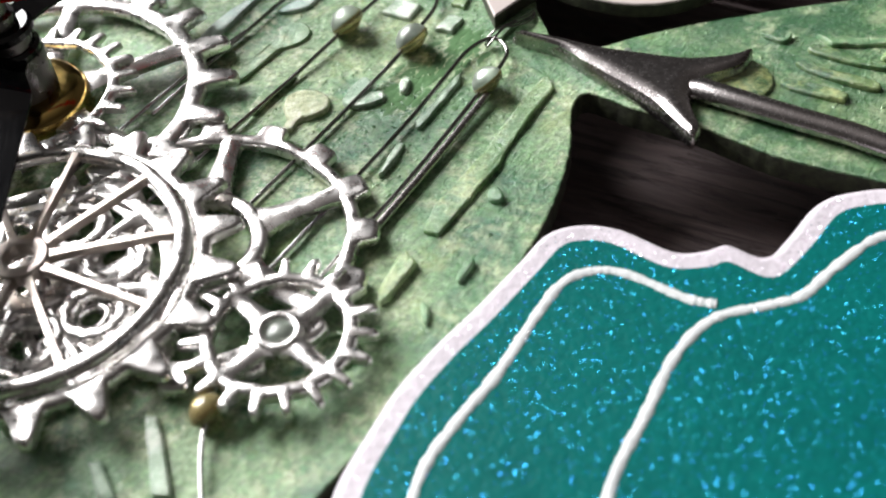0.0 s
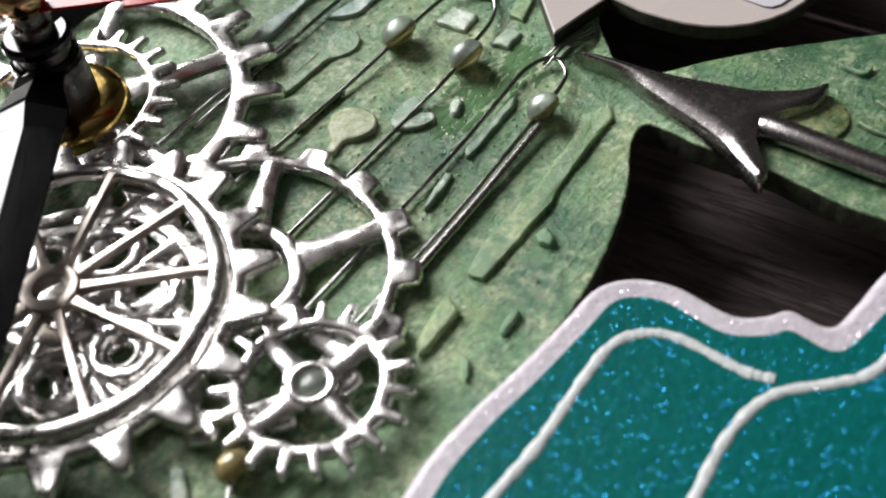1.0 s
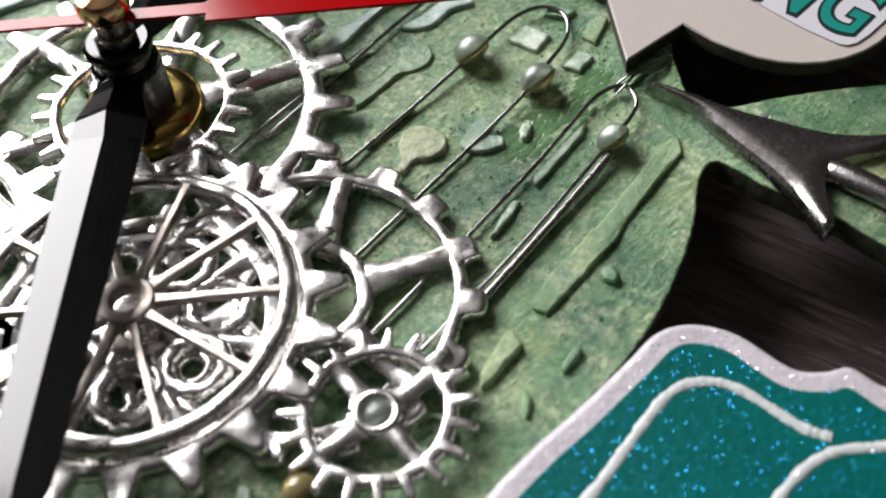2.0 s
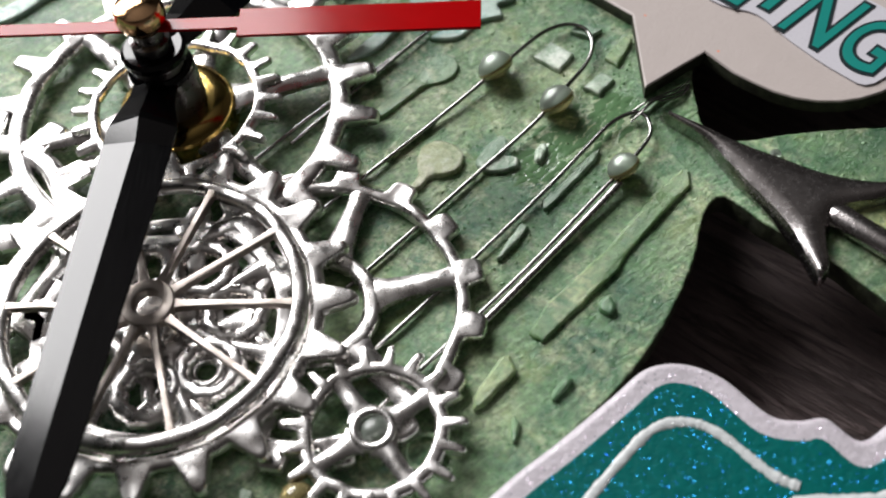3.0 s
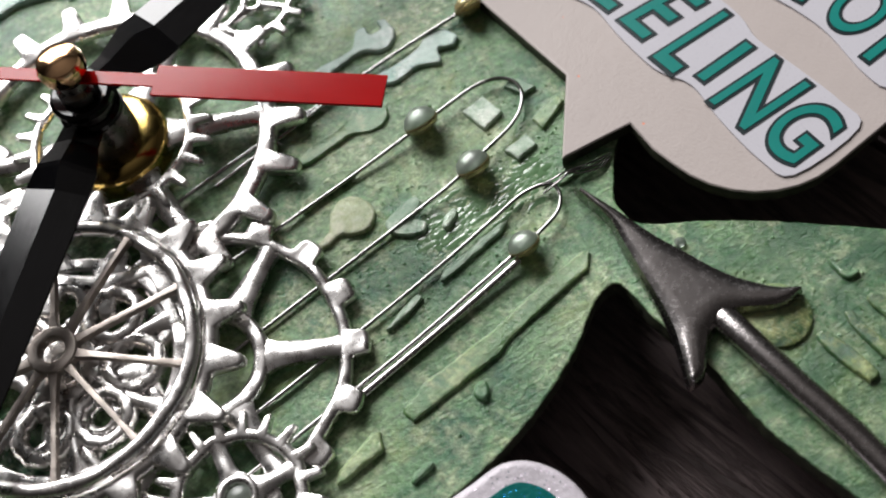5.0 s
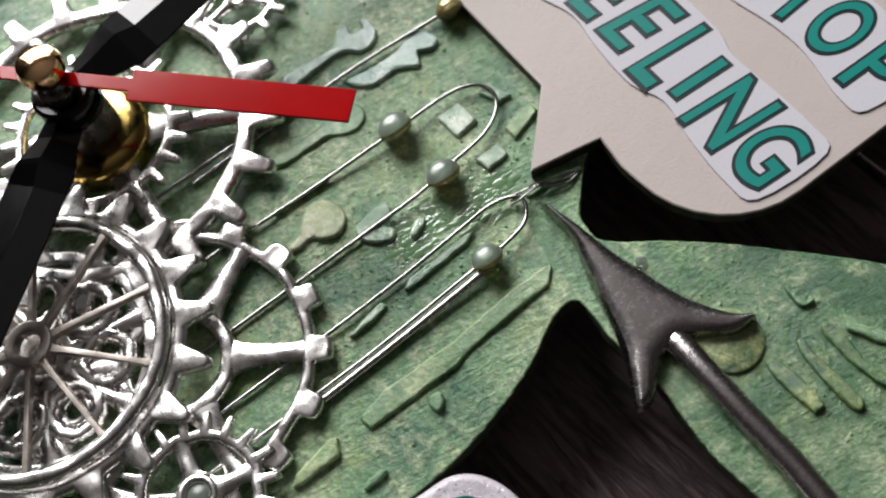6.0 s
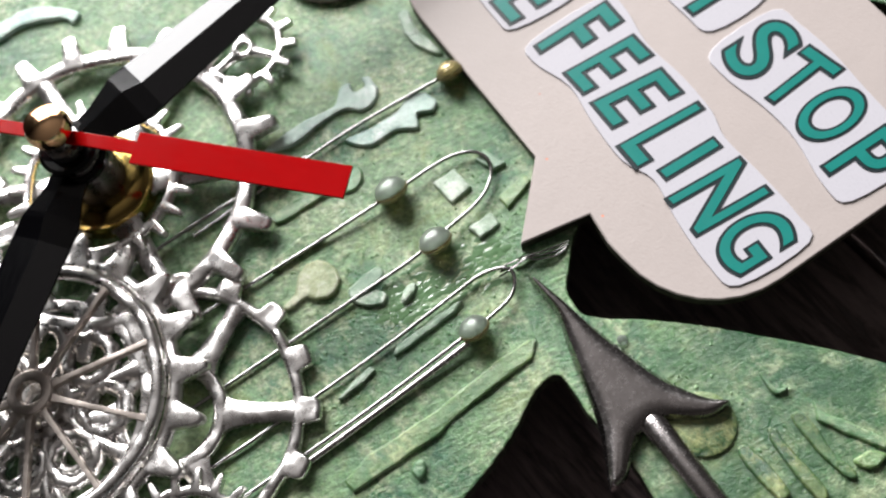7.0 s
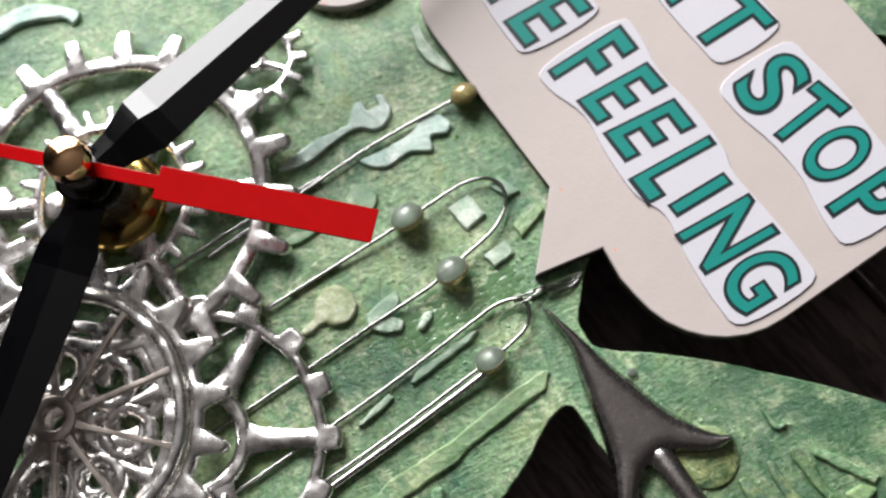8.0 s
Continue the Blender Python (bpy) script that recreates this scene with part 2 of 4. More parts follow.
def glass_material(name, color, rough, transmission):
    m, t, n, l, b = material(name)
    f = noise_node(n, l, position(n), 300, 3)
    l.new(mix(n, l, f, color, tuple(c * 0.7 for c in color)), b.inputs["Base Color"])
    setp(b, Roughness=rough, Transmission_Weight=transmission, IOR=1.5)
    return m


OPAL = glass_material("milky_opal_glass", (0.50, 0.58, 0.50), 0.33, 0.80)
AMBER = glass_material("amber_glass", (0.60, 0.50, 0.24), 0.15, 0.7)
GLASS = glass_material("window_glass", (1, 1, 1), 0.0, 1.0)


# ---- mesh helpers, in units of the plan ----
def mesh_of(name, bm, mats, angle=40):
    bmesh.ops.recalc_face_normals(bm, faces=bm.faces)
    me = bpy.data.meshes.new(name)
    bm.to_mesh(me)
    bm.free()
    for mt in mats if isinstance(mats, (list, tuple)) else [mats]:
        me.materials.append(mt)
    for p in me.polygons:
        p.use_smooth = True
    me.set_sharp_from_angle(angle=radians(angle))
    return me


def part(name, bm, mats, parent=None, label="", at=(0, 0, 0), angle=40, scale=U):
    """One mesh object; its geometry is in plan units about the point at."""
    for v in bm.verts:
        v.co = v.co * scale
    ob = new(name, mesh_of(name, bm, mats, angle))
    ob.parent = parent
    ob.location = Vector(at) * scale
    return tagged(ob, label)


def thing(name, label, category, at=(0, 0, 0), group="", kind="", scale=U):
    ob = new(name)
    ob.empty_display_size = 0.005
    ob.location = Vector(at) * scale
    return tagged(ob, label, category, group, kind)


def smooth(pts, n=6, closed=True):
    """A Catmull-Rom curve through the points."""
    out, k = [], len(pts)
    dims = len(pts[0])
    for i in range(k if closed else k - 1):
        if closed:
            a, b, c, d = (pts[(i + j) % k] for j in (-1, 0, 1, 2))
        else:
            a, b, c, d = (pts[min(max(i + j, 0), k - 1)] for j in (-1, 0, 1, 2))
        for s in range(n):
            t = s / n
            out.append(tuple(0.5 * (2 * b[q] + (c[q] - a[q]) * t + (2 * a[q] - 5 * b[q] + 4 * c[q] - d[q]) * t * t
                                    + (3 * b[q] - a[q] - 3 * c[q] + d[q]) * t ** 3) for q in range(dims)))
    if not closed:
        out.append(tuple(pts[-1]))
    return out


def area(pts):
    return 0.5 * sum(a[0] * b[1] - b[0] * a[1] for a, b in zip(pts, pts[1:] + pts[:1]))


def inset(pts, d, room=None, most=1.0):
    """The closed outline moved inwards by d."""
    k, out = len(pts), []
    for i in range(k):
        a, b, c = Vector(pts[i - 1][:2]), Vector(pts[i][:2]), Vector(pts[(i + 1) % k][:2])
        e, f = (b - a), (c - b)
        if e.length < 1e-9 or f.length < 1e-9:
            out.append((b.x, b.y))
            continue
        e.normalize(), f.normalize()
        nrm = Vector((-e.y - f.y, e.x + f.x))
        if nrm.length < 1e-6:
            out.append((b.x, b.y))
            continue
        nrm.normalize()
        s = d / max(0.5, nrm.dot(Vector((-e.y, e.x))))
        if room:
            s = min(s, 0.38 * d / most * room[i])
        out.append((b.x + nrm.x * s, b.y + nrm.y * s))
    for i in range(k):      # draw together what has folded over at a sharp tip
        for gap in range(9, 1, -1):
            a, b, c, d = (out[q % k] for q in (i, i + 1, i + gap, i + gap + 1))
            e, f = (b[0] - a[0], b[1] - a[1]), (d[0] - c[0], d[1] - c[1])
            den = e[0] * f[1] - e[1] * f[0]
            if abs(den) < 1e-12 or k < 12:
                continue
            p = ((c[0] - a[0]) * f[1] - (c[1] - a[1]) * f[0]) / den
            q = ((c[0] - a[0]) * e[1] - (c[1] - a[1]) * e[0]) / den
            if 0 < p < 1 and 0 < q < 1:
                for h in range(i + 1, i + gap + 1):
                    w = 1e-4 * (h - i - 0.5 * gap)
                    out[h % k] = (a[0] + e[0] * p + w * f[0], a[1] + e[1] * p + w * f[1])
                break
    return out


def rooms(pts):
    """For each point of a closed outline, the way across the shape along its inward normal."""
    p = np.array(pts, float)
    a, b = np.roll(p, 1, 0), np.roll(p, -1, 0)
    d = b - a
    n = np.stack((-d[:, 1], d[:, 0]), 1)
    n /= np.maximum(np.linalg.norm(n, axis=1, keepdims=True), 1e-9)
    out = []
    e = b[:] - p
    for i in range(len(p)):
        den = n[i, 0] * e[:, 1] - n[i, 1] * e[:, 0]
        den = np.where(np.abs(den) < 1e-9, 1e-9, den)
        w = p - p[i]
        t = (w[:, 0] * e[:, 1] - w[:, 1] * e[:, 0]) / den
        u = (w[:, 0] * n[i, 1] - w[:, 1] * n[i, 0]) / den
        ok = (u >= 0) & (u <= 1) & (t > 1e-4)
        out.append(float(t[ok].min()) if ok.any() else 1e9)
    return out


def plate(bm, pts, z0, z1, bevel=0.02, side_mat=0, top_mat=0, dome=0.0, warp=0.0):
    """A flat piece of that outline with rounded upper edges."""
    pts = [tuple(p[:2]) for p in pts]
    if area(pts) < 0:
        pts = pts[::-1]
    wide, most = rooms(pts), bevel * 1.25
    rings = [(pts, z0), (pts, z1 - bevel), (inset(pts, bevel * 0.35, wide, most), z1 - bevel * 0.3), (inset(pts, bevel, wide, most), z1), (inset(pts, most, wide, most), z1)]
    loops = []
    for ring, z in rings:
        loops.append([bm.verts.new((x, y, z + (warp * noise.noise(Vector((x * 3, y * 3, 0.3))) if z > z0 else 0))) for x, y in ring])
    for j in range(4):
        for i in range(len(pts)):
            f = bm.faces.new((loops[j][i - 1], loops[j][i], loops[j + 1][i], loops[j + 1][i - 1]))
            f.material_index = side_mat if j == 0 else top_mat
    f = bm.faces.new(loops[4])
    f.material_index = top_mat
    if dome:
        r = bmesh.ops.poke(bm, faces=[f])
        for v in r["verts"]:
            v.co.z += dome
    f = bm.faces.new(loops[0][::-1])
    f.material_index = side_mat


def crowned(bm, pts, z0, z1, crown, width):
    """A cast piece with a narrow steep rim and a gently crowned top."""
    if area(pts) < 0:
        pts = pts[::-1]
    wide = rooms(pts)
    rings = [(pts, z0), (pts, z1 - crown - 0.05), (inset(pts, 0.03, wide, width * 0.4), z1 - crown)]
    for f in (0.25, 0.5, 0.75, 1.0):
        rings.append((inset(pts, width * f, wide, width), z1 - crown * (1 - f) ** 2))
    loops = [[bm.verts.new((x, y, z)) for x, y in line] for line, z in rings]
    for a, b in zip(loops, loops[1:]):
        for i in range(len(pts)):
            bm.faces.new((a[i - 1], a[i], b[i], b[i - 1]))
    bm.faces.new(loops[-1])
    bm.faces.new(loops[0][::-1])


def tube(bm, path, radius, sides=10, flat=1.0):
    """A round bar along a path of 3D points; radius is one number or a list."""
    pts = [Vector(p) for p in path]
    rad = radius if isinstance(radius, (list, tuple)) else [radius] * len(pts)
    rings = []
    for i, p in enumerate(pts):
        d = (pts[min(i + 1, len(pts) - 1)] - pts[max(i - 1, 0)]).normalized()
        side = d.cross(Vector((0, 0, 1)))
        side = side.normalized() if side.length > 1e-5 else Vector((1, 0, 0))
        up = side.cross(d).normalized()
        rings.append([bm.verts.new(p + rad[i] * (math.cos(a) * side + flat * math.sin(a) * up)) for a in (2 * math.pi * s / sides for s in range(sides))])
    for a, b in zip(rings, rings[1:]):
        for i in range(sides):
            bm.faces.new((a[i - 1], a[i], b[i], b[i - 1]))
    bm.faces.new(rings[0][::-1])
    bm.faces.new(rings[-1])


def lathe(bm, profile, segs=48, center=(0, 0)):
    """Turn (radius, height) pairs about a vertical axis; a radius of 0 closes it."""
    rings = []
    for r, z in profile:
        if r < 1e-6:
            rings.append([bm.verts.new((center[0], center[1], z))])
        else:
            rings.append([bm.verts.new((center[0] + r * math.cos(a), center[1] + r * math.sin(a), z)) for a in (2 * math.pi * s / segs for s in range(segs))])
    for a, b in zip(rings, rings[1:]):
        for i in range(segs):
            if len(a) == 1 and len(b) == 1:
                break
            if len(a) == 1:
                bm.faces.new((a[0], b[i], b[i - 1]))
            elif len(b) == 1:
                bm.faces.new((a[i - 1], a[i], b[0]))
            else:
                bm.faces.new((a[i - 1], a[i], b[i], b[i - 1]))


def toothed(theta, teeth, r0, r1, duty, sharp):
    """Outline radius of a gear at an angle: rounded pegs on a rim."""
    x = (theta * teeth / (2 * math.pi)) % 1.0
    x = abs(x - 0.5) * 2          # 1 at a tooth's middle
    s = (x - (1 - duty)) / duty
    if s <= 0:
        return r0
    q = min(1.0, s * sharp)
    q = q * q * (3 - 2 * q)
    return r0 + (r1 - r0) * (q * 0.82 + 0.18 * math.sqrt(max(0.0, 1 - (1 - s) ** 2)))


def ring(bm, r_in, r_out, teeth, r_tip, z0, z1, start=0.0, duty=0.5, sharp=3.0, per=26, bevel=0.03, center=(0, 0), wobble=0.0):
    """A ring with a rounded back, toothed outside."""
    n = max(64, teeth * per)
    bv = min(bevel, (r_out - r_in) * 0.48, (z1 - z0) * 0.9)
    arc = [radians(a) for a in (0, 22, 45, 68, 90)]
    count = 2 * len(arc) + 2
    loops = [[] for _ in range(count)]
    for i in range(n):
        th = 2 * math.pi * i / n
        ro = toothed(th, teeth, r_out, r_tip, duty, sharp) if teeth else r_out
        lump = wobble * noise.noise(Vector((math.cos(th) * 4, math.sin(th) * 4, r_out)))
        a = th + start
        prof = [(r_in, z0)] + [(r_in + bv * (1 - math.cos(q)), z1 - bv * (1 - math.sin(q))) for q in arc]
        prof += [(ro - bv * (1 - math.cos(q)), z1 - bv * (1 - math.sin(q))) for q in reversed(arc)] + [(ro, z0)]
        for k, (r, z) in enumerate(prof):
            loops[k].append(bm.verts.new((center[0] + (r + lump) * math.cos(a), center[1] + (r + lump) * math.sin(a), z)))
    for k in range(count):
        p, q = loops[k], loops[(k + 1) % count]
        for i in range(n):
            bm.faces.new((p[i - 1], p[i], q[i], q[i - 1]))


def spoke(bm, a, r0, r1, w0, w1, z0, z1, center=(0, 0), flat=False):
    """A tapering bar with a rounded back along a ray."""
    d, s = Vector((math.cos(a), math.sin(a), 0)), Vector((-math.sin(a), math.cos(a), 0))
    c = Vector((*center, 0))
    section = ((-0.5, 0), (-0.48, 0.62), (-0.25, 0.96), (0, 1.02), (0.25, 0.96), (0.48, 0.62), (0.5, 0))
    if flat:
        section = ((-0.5, 0), (-0.5, 0.8), (-0.40, 0.98), (0, 1.0), (0.40, 0.98), (0.5, 0.8), (0.5, 0))
    rows = []
    for k in range(13):
        t = k / 12
        r = r0 + (r1 - r0) * t
        w = (w0 + (w1 - w0) * t) * (1 + 0.75 * abs(2 * t - 1) ** 5)
        rows.append([bm.verts.new(c + d * r + s * (w * u) + Vector((0, 0, z0 + (z1 - z0) * h))) for u, h in section])
    for p, q in zip(rows, rows[1:]):
        for i in range(6):
            bm.faces.new((p[i], p[i + 1], q[i + 1], q[i]))
    bm.faces.new(rows[0])
    bm.faces.new(rows[-1][::-1])


# ---- the room and the table, in metres ----
def box(bm, lo, hi):
    vs = [bm.verts.new((x, y, z)) for x in (lo[0], hi[0]) for y in (lo[1], hi[1]) for z in (lo[2], hi[2])]
    for f in ((0, 1, 3, 2), (4, 6, 7, 5), (0, 4, 5, 1), (2, 3, 7, 6), (0, 2, 6, 4), (1, 5, 7, 3)):
        bm.faces.new([vs[i] for i in f])


def structure(name, boxes, mat, label, category):
    bm = bmesh.new()
    for lo, hi in boxes:
        box(bm, lo, hi)
    ob = part(name, bm, mat, None, label, scale=1.0)
    ob.matrix_world = ROOM
    return tagged(ob, category=category, kind="structure")


TABLE_Z = -1.30 * U
FZ = TABLE_Z - 0.74
WY, WX, W0, W1 = 1.20, 0.50, 0.37, 1.33      # the window wall and its opening
structure("wall_north", [((-1.8, WY, FZ), (-WX, WY + 0.15, 1.80)), ((WX, WY, FZ), (1.8, WY + 0.15, 1.80)),
                         ((-WX, WY, FZ), (WX, WY + 0.15, W0)), ((-WX, WY, W1), (WX, WY + 0.15, 1.80))], WALL, "plain painted room wall with a window opening", "wall")
structure("wall_south", [((-1.8, -2.55, FZ), (1.8, -2.4, 1.80))], WALL, "plain painted room wall behind the table", "wall")
structure("wall_west", [((-1.95, -2.55, FZ), (-1.8, WY + 0.15, 1.80))], WALL, "plain painted side wall of the room", "wall")
structure("wall_east", [((1.8, -2.55, FZ), (1.95, WY + 0.15, 1.80))], WALL, "plain painted side wall of the room", "wall")
structure("floor", [((-1.95, -2.55, FZ - 0.1), (1.95, WY + 0.15, FZ))], FLOOR, "brown floor of the room", "floor")
structure("ceiling", [((-1.95, -2.55, 1.80), (1.95, WY + 0.15, 1.9))], CEIL, "plain painted ceiling of the room", "ceiling")
win = structure("window_1", [((-WX, WY + 0.05, W0), (-WX + 0.03, WY + 0.10, W1)), ((WX - 0.03, WY + 0.05, W0), (WX, WY + 0.10, W1)),
                             ((-WX + 0.03, WY + 0.05, W0), (WX - 0.03, WY + 0.10, W0 + 0.03)), ((-WX + 0.03, WY + 0.05, W1 - 0.03), (WX - 0.03, WY + 0.10, W1))], FRAME, "white painted window frame in the wall", "window")
bm = bmesh.new()
box(bm, (-WX + 0.03, WY + 0.072, W0 + 0.03), (WX - 0.03, WY + 0.076, W1 - 0.03))
pane = part("pane", bm, GLASS, win, "clear window glass", scale=1.0)
pane.visible_shadow = False

table = thing("wooden_table", "dark brown wooden plank table under the clock", "table", (0, 0, TABLE_Z), scale=1.0)
table.rotation_euler = (0, 0, radians(-24))
for k in range(-4, 5):
    bm = bmesh.new()
    w = 0.0895
    pts = [(-0.75, k * 0.09 - w / 2), (0.75, k * 0.09 - w / 2), (0.75, k * 0.09 + w / 2), (-0.75, k * 0.09 + w / 2)]
    plate(bm, pts, -0.025, 0.0, 0.002)
    part("plank", bm, WOOD, table, scale=1.0)
for sx in (-0.68, 0.68):
    for sy in (-0.34, 0.34):
        bm = bmesh.new()
        plate(bm, [(sx - 0.03, sy - 0.03), (sx + 0.03, sy - 0.03), (sx + 0.03, sy + 0.03), (sx - 0.03, sy + 0.03)], -0.74, -0.026, 0.003)
        part("leg", bm, WOOD, table, scale=1.0)

# ---- the clock's green board ----
LOBES = [(0.31, -0.30), (0.235, -0.55), (0.225, -1.0), (0.14, -1.50), (-0.02, -2.05), (-0.35, -2.75), (-0.9, -3.6), (-1.7, -4.9), (-3.0, -6.6),
         (-6.0, -8.2), (-10.0, -8.0), (-13.0, -4.0), (-13.0, 3.0), (-10.0, 8.0), (-5.0, 10.0), (-1.0, 10.5), (2.5, 10.0), (4.2, 8.0), (3.6, 6.3), (2.3, 5.36), (1.60, 5.16),
         (0.95, 4.9), (0.1, 3.8), (-0.22, 2.3), (-0.13, 1.3), (0.02, 0.74), (0.14, 0.56), (0.42, 0.47), (1.04, 0.71), (1.81, 0.94), (3.3, 1.25), (5.0, 1.30), (6.6, 0.5),
         (6.8, -0.8), (5.4, -1.8), (3.7, -1.75), (2.9, -1.52), (2.2, -1.25), (1.81, -1.02), (1.42, -0.76), (0.85, -0.50), (0.50, -0.29), (0.40, -0.255)]
bm = bmesh.new()
ragged = [(x + 0.012 * noise.noise(Vector((x * 14, y * 14, 2))), y + 0.012 * noise.noise(Vector((x * 14, y * 14, 5)))) for x, y in smooth(LOBES, 14)]
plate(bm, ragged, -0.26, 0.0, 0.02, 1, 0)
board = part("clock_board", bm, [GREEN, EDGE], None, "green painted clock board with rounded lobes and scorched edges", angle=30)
tagged(board, category="clock face")

# feet that hold the board over the table: the movement's case under the hub
AXIS = (-5.28, -0.46)
bm = bmesh.new()
plate(bm, [(AXIS[0] - 2.3, AXIS[1] - 2.3), (AXIS[0] + 2.3, AXIS[1] - 2.3), (AXIS[0] + 2.3, AXIS[1] + 2.3), (AXIS[0] - 2.3, AXIS[1] + 2.3)], -1.30, -0.262, 0.05)
tagged(part("movement_case", bm, BLACK, None, "black plastic clock movement case under the board"), category="clock movement")


# ---- gears ----
def gear(label, center, z, rim, teeth, tip, thick=0.09, start=0.0, duty=0.5, sharp=2.6, spokes=0, spoke_start=0.0, hub=0.0, hole=0.0, widths=(0.2, 0.12), bevel=0.04, lift=0.0, inner=None):
    """A cast gear: a toothed rim, a hollow hub and spokes, standing on studs."""
    ob = thing("metal_gear", label, "gear", (*center, z), "decorative metal gears on the clock")
    bm = bmesh.new()
    ring(bm, rim[0], rim[1], teeth, tip, 0.0, thick, radians(start), duty, sharp, bevel=bevel, wobble=0.02)
    part("rim", bm, SILVER, ob, angle=50)
    if hub:
        bm = bmesh.new()
        ring(bm, hole, hub, 0, hub, 0.0, thick + lift, bevel=0.018 if inner else bevel)
        part("hub", bm, inner or SILVER, ob, angle=50)
    for k in range(spokes):
        bm = bmesh.new()
        spoke(bm, 0.0, hub * 0.85 if hub else 0.0, rim[0] + (rim[1] - rim[0]) * 0.4, widths[0], widths[1], 0.01, thick - 0.004, flat=inner is not None)
        part("spoke", bm, inner or SILVER, ob, angle=50).rotation_euler = (0, 0, radians(spoke_start) + 2 * math.pi * k / spokes)
    r = 0.5 * (rim[0] + rim[1])
    for a in (40, 160, 280):
        bm = bmesh.new()
        x, y = r * math.cos(radians(a)), r * math.sin(radians(a))
        tube(bm, [(x, y, -z), (x, y, 0.02)], 0.035, 8)
        part("stud", bm, SILVER, ob)
    return ob


gear("large silver gear with round peg teeth around the clock shaft", AXIS, 0.10, (1.60, 1.82), 20, 2.14, 0.11, 10, 0.46, 1.7, 6, 31, 0.55, 0.40, (0.34, 0.17), 0.075)
gear("small silver gear with fine pointed teeth around the brass nut", AXIS, 0.22, (0.82, 0.94), 24, 1.13, 0.07, 2, 0.5, 1.5, bevel=0.045)
gear("silver six-spoked gear with square pegs beside the wires", (-3.10, -2.42), 0.05, (1.32, 1.46), 16, 1.63, 0.11, 5.5, 0.50, 3.2, 6, 28, 0.64, 0.47, (0.30, 0.16), 0.060)
gear("large silver ring gear with long rounded teeth under the wheel", (-4.48, -2.88), 0.22, (1.44, 1.60), 20, 1.90, 0.10, 0, 0.62, 1.15, bevel=0.07)
gear("silver spoked wheel with a smooth rim and hollow hub", (-4.48, -2.88), 0.34, (1.30, 1.45), 0, 1.45, 0.10, 0, 0.5, 2, 10, 14, 0.25, 0.13, (0.068, 0.052), 0.06, 0.02, DIM_SILVER)
gear("small silver gear with fine teeth around a crystal", (-2.16, -3.50), 0.15, (0.53, 0.66), 19, 0.83, 0.09, 0, 0.46, 1.5, 4, -41, 0.21, 0.12, (0.18, 0.14), 0.05, 0.02)
gear("small silver gear ring near the minute hand", (-4.68, 1.75), 0.10, (0.40, 0.50), 13, 0.66, 0.08, 3, 0.42, 2.0, 3, 10, 0.14, 0.06, (0.12, 0.10))
gear("silver gear with rounded teeth beside the hour hand", (-7.0, -2.6), 0.10, (1.20, 1.45), 15, 1.80, 0.10, 0, 0.45, 3.0, 5, 20, 0.45, 0.2, (0.36, 0.24), 0.08)


def filigree(center, z):
    """A cast disc of rings between a hub and a rim."""
    ob = thing("metal_gear", "silver filigree disc of small rings under the wheel", "gear", (*center, z), "decorative metal gears on the clock")
    bm = bmesh.new()
    ring(bm, 0.16, 0.36, 0, 0.36, 0, 0.09)
    part("hub", bm, SILVER, ob, angle=50)
    bm = bmesh.new()
    ring(bm, 1.08, 1.22, 12, 1.36, 0, 0.09, 0.1, 0.4, 3.0)
    part("rim", bm, SILVER, ob, angle=50)
    for k in range(7):
        a = radians(25) + k * 2 * math.pi / 7
        bm = bmesh.new()
        ring(bm, 0.17, 0.34, 0, 0.34, 0, 0.10 + 0.02 * (k % 2), bevel=0.07, wobble=0.03)
        part("ring", bm, SILVER, ob, at=(0.68 * math.cos(a), 0.68 * math.sin(a), 0), angle=50)
        bm = bmesh.new()
        spoke(bm, a + 0.42, 0.34, 1.12, 0.11, 0.19, 0.0, 0.09)
        part("web", bm, SILVER, ob, angle=50)
    for a in (0.4, 2.5, 4.6):
        bm = bmesh.new()
        tube(bm, [(1.12 * math.cos(a), 1.12 * math.sin(a), -z), (1.12 * math.cos(a), 1.12 * math.sin(a), 0.03)], 0.05, 8)
        part("stud", bm, SILVER, ob)
    return ob


filigree((-4.40, -2.95), 0.11)
gear("small silver gear half hidden under the spoked wheel", (-3.85, -3.25), 0.03, (0.46, 0.62), 11, 0.80, 0.08, 4, 0.42, 2.6, 3, 50, 0.20, 0.09, (0.16, 0.12), 0.06)

bm = bmesh.new()
lathe(bm, [(0.115, 0.0), (0.125, 0.05), (0.09, 0.085), (0.0, 0.10)], 20)
tagged(part("crystal", bm, OPAL, None, "small clear crystal set in the hub of a gear", (-2.14, -3.50, 0.17)), category="crystal")

# ---- the movement: nut, shaft and hands ----
clock = thing("clock_hands", "brass clock shaft with black hands and a red second hand", "clock hands", (*AXIS, 0.0))
bm = bmesh.new()
lathe(bm, [(0.0, 0.0), (0.62, 0.0), (0.62, 0.20), (0.59, 0.27), (0.52, 0.32), (0.42, 0.34), (0.0, 0.34)], 40)
part("nut", bm, BRASS, clock, "round brass shaft nut")
bm = bmesh.new()
lathe(bm, [(0.0, 0.33), (0.34, 0.33), (0.34, 0.80), (0.27, 0.82), (0.27, 1.04), (0.20, 1.06), (0.20, 1.24), (0.15, 1.26), (0.15, 1.42), (0.0, 1.42)], 32)
part("shaft", bm, SHAFT, clock, "grey stepped shaft")


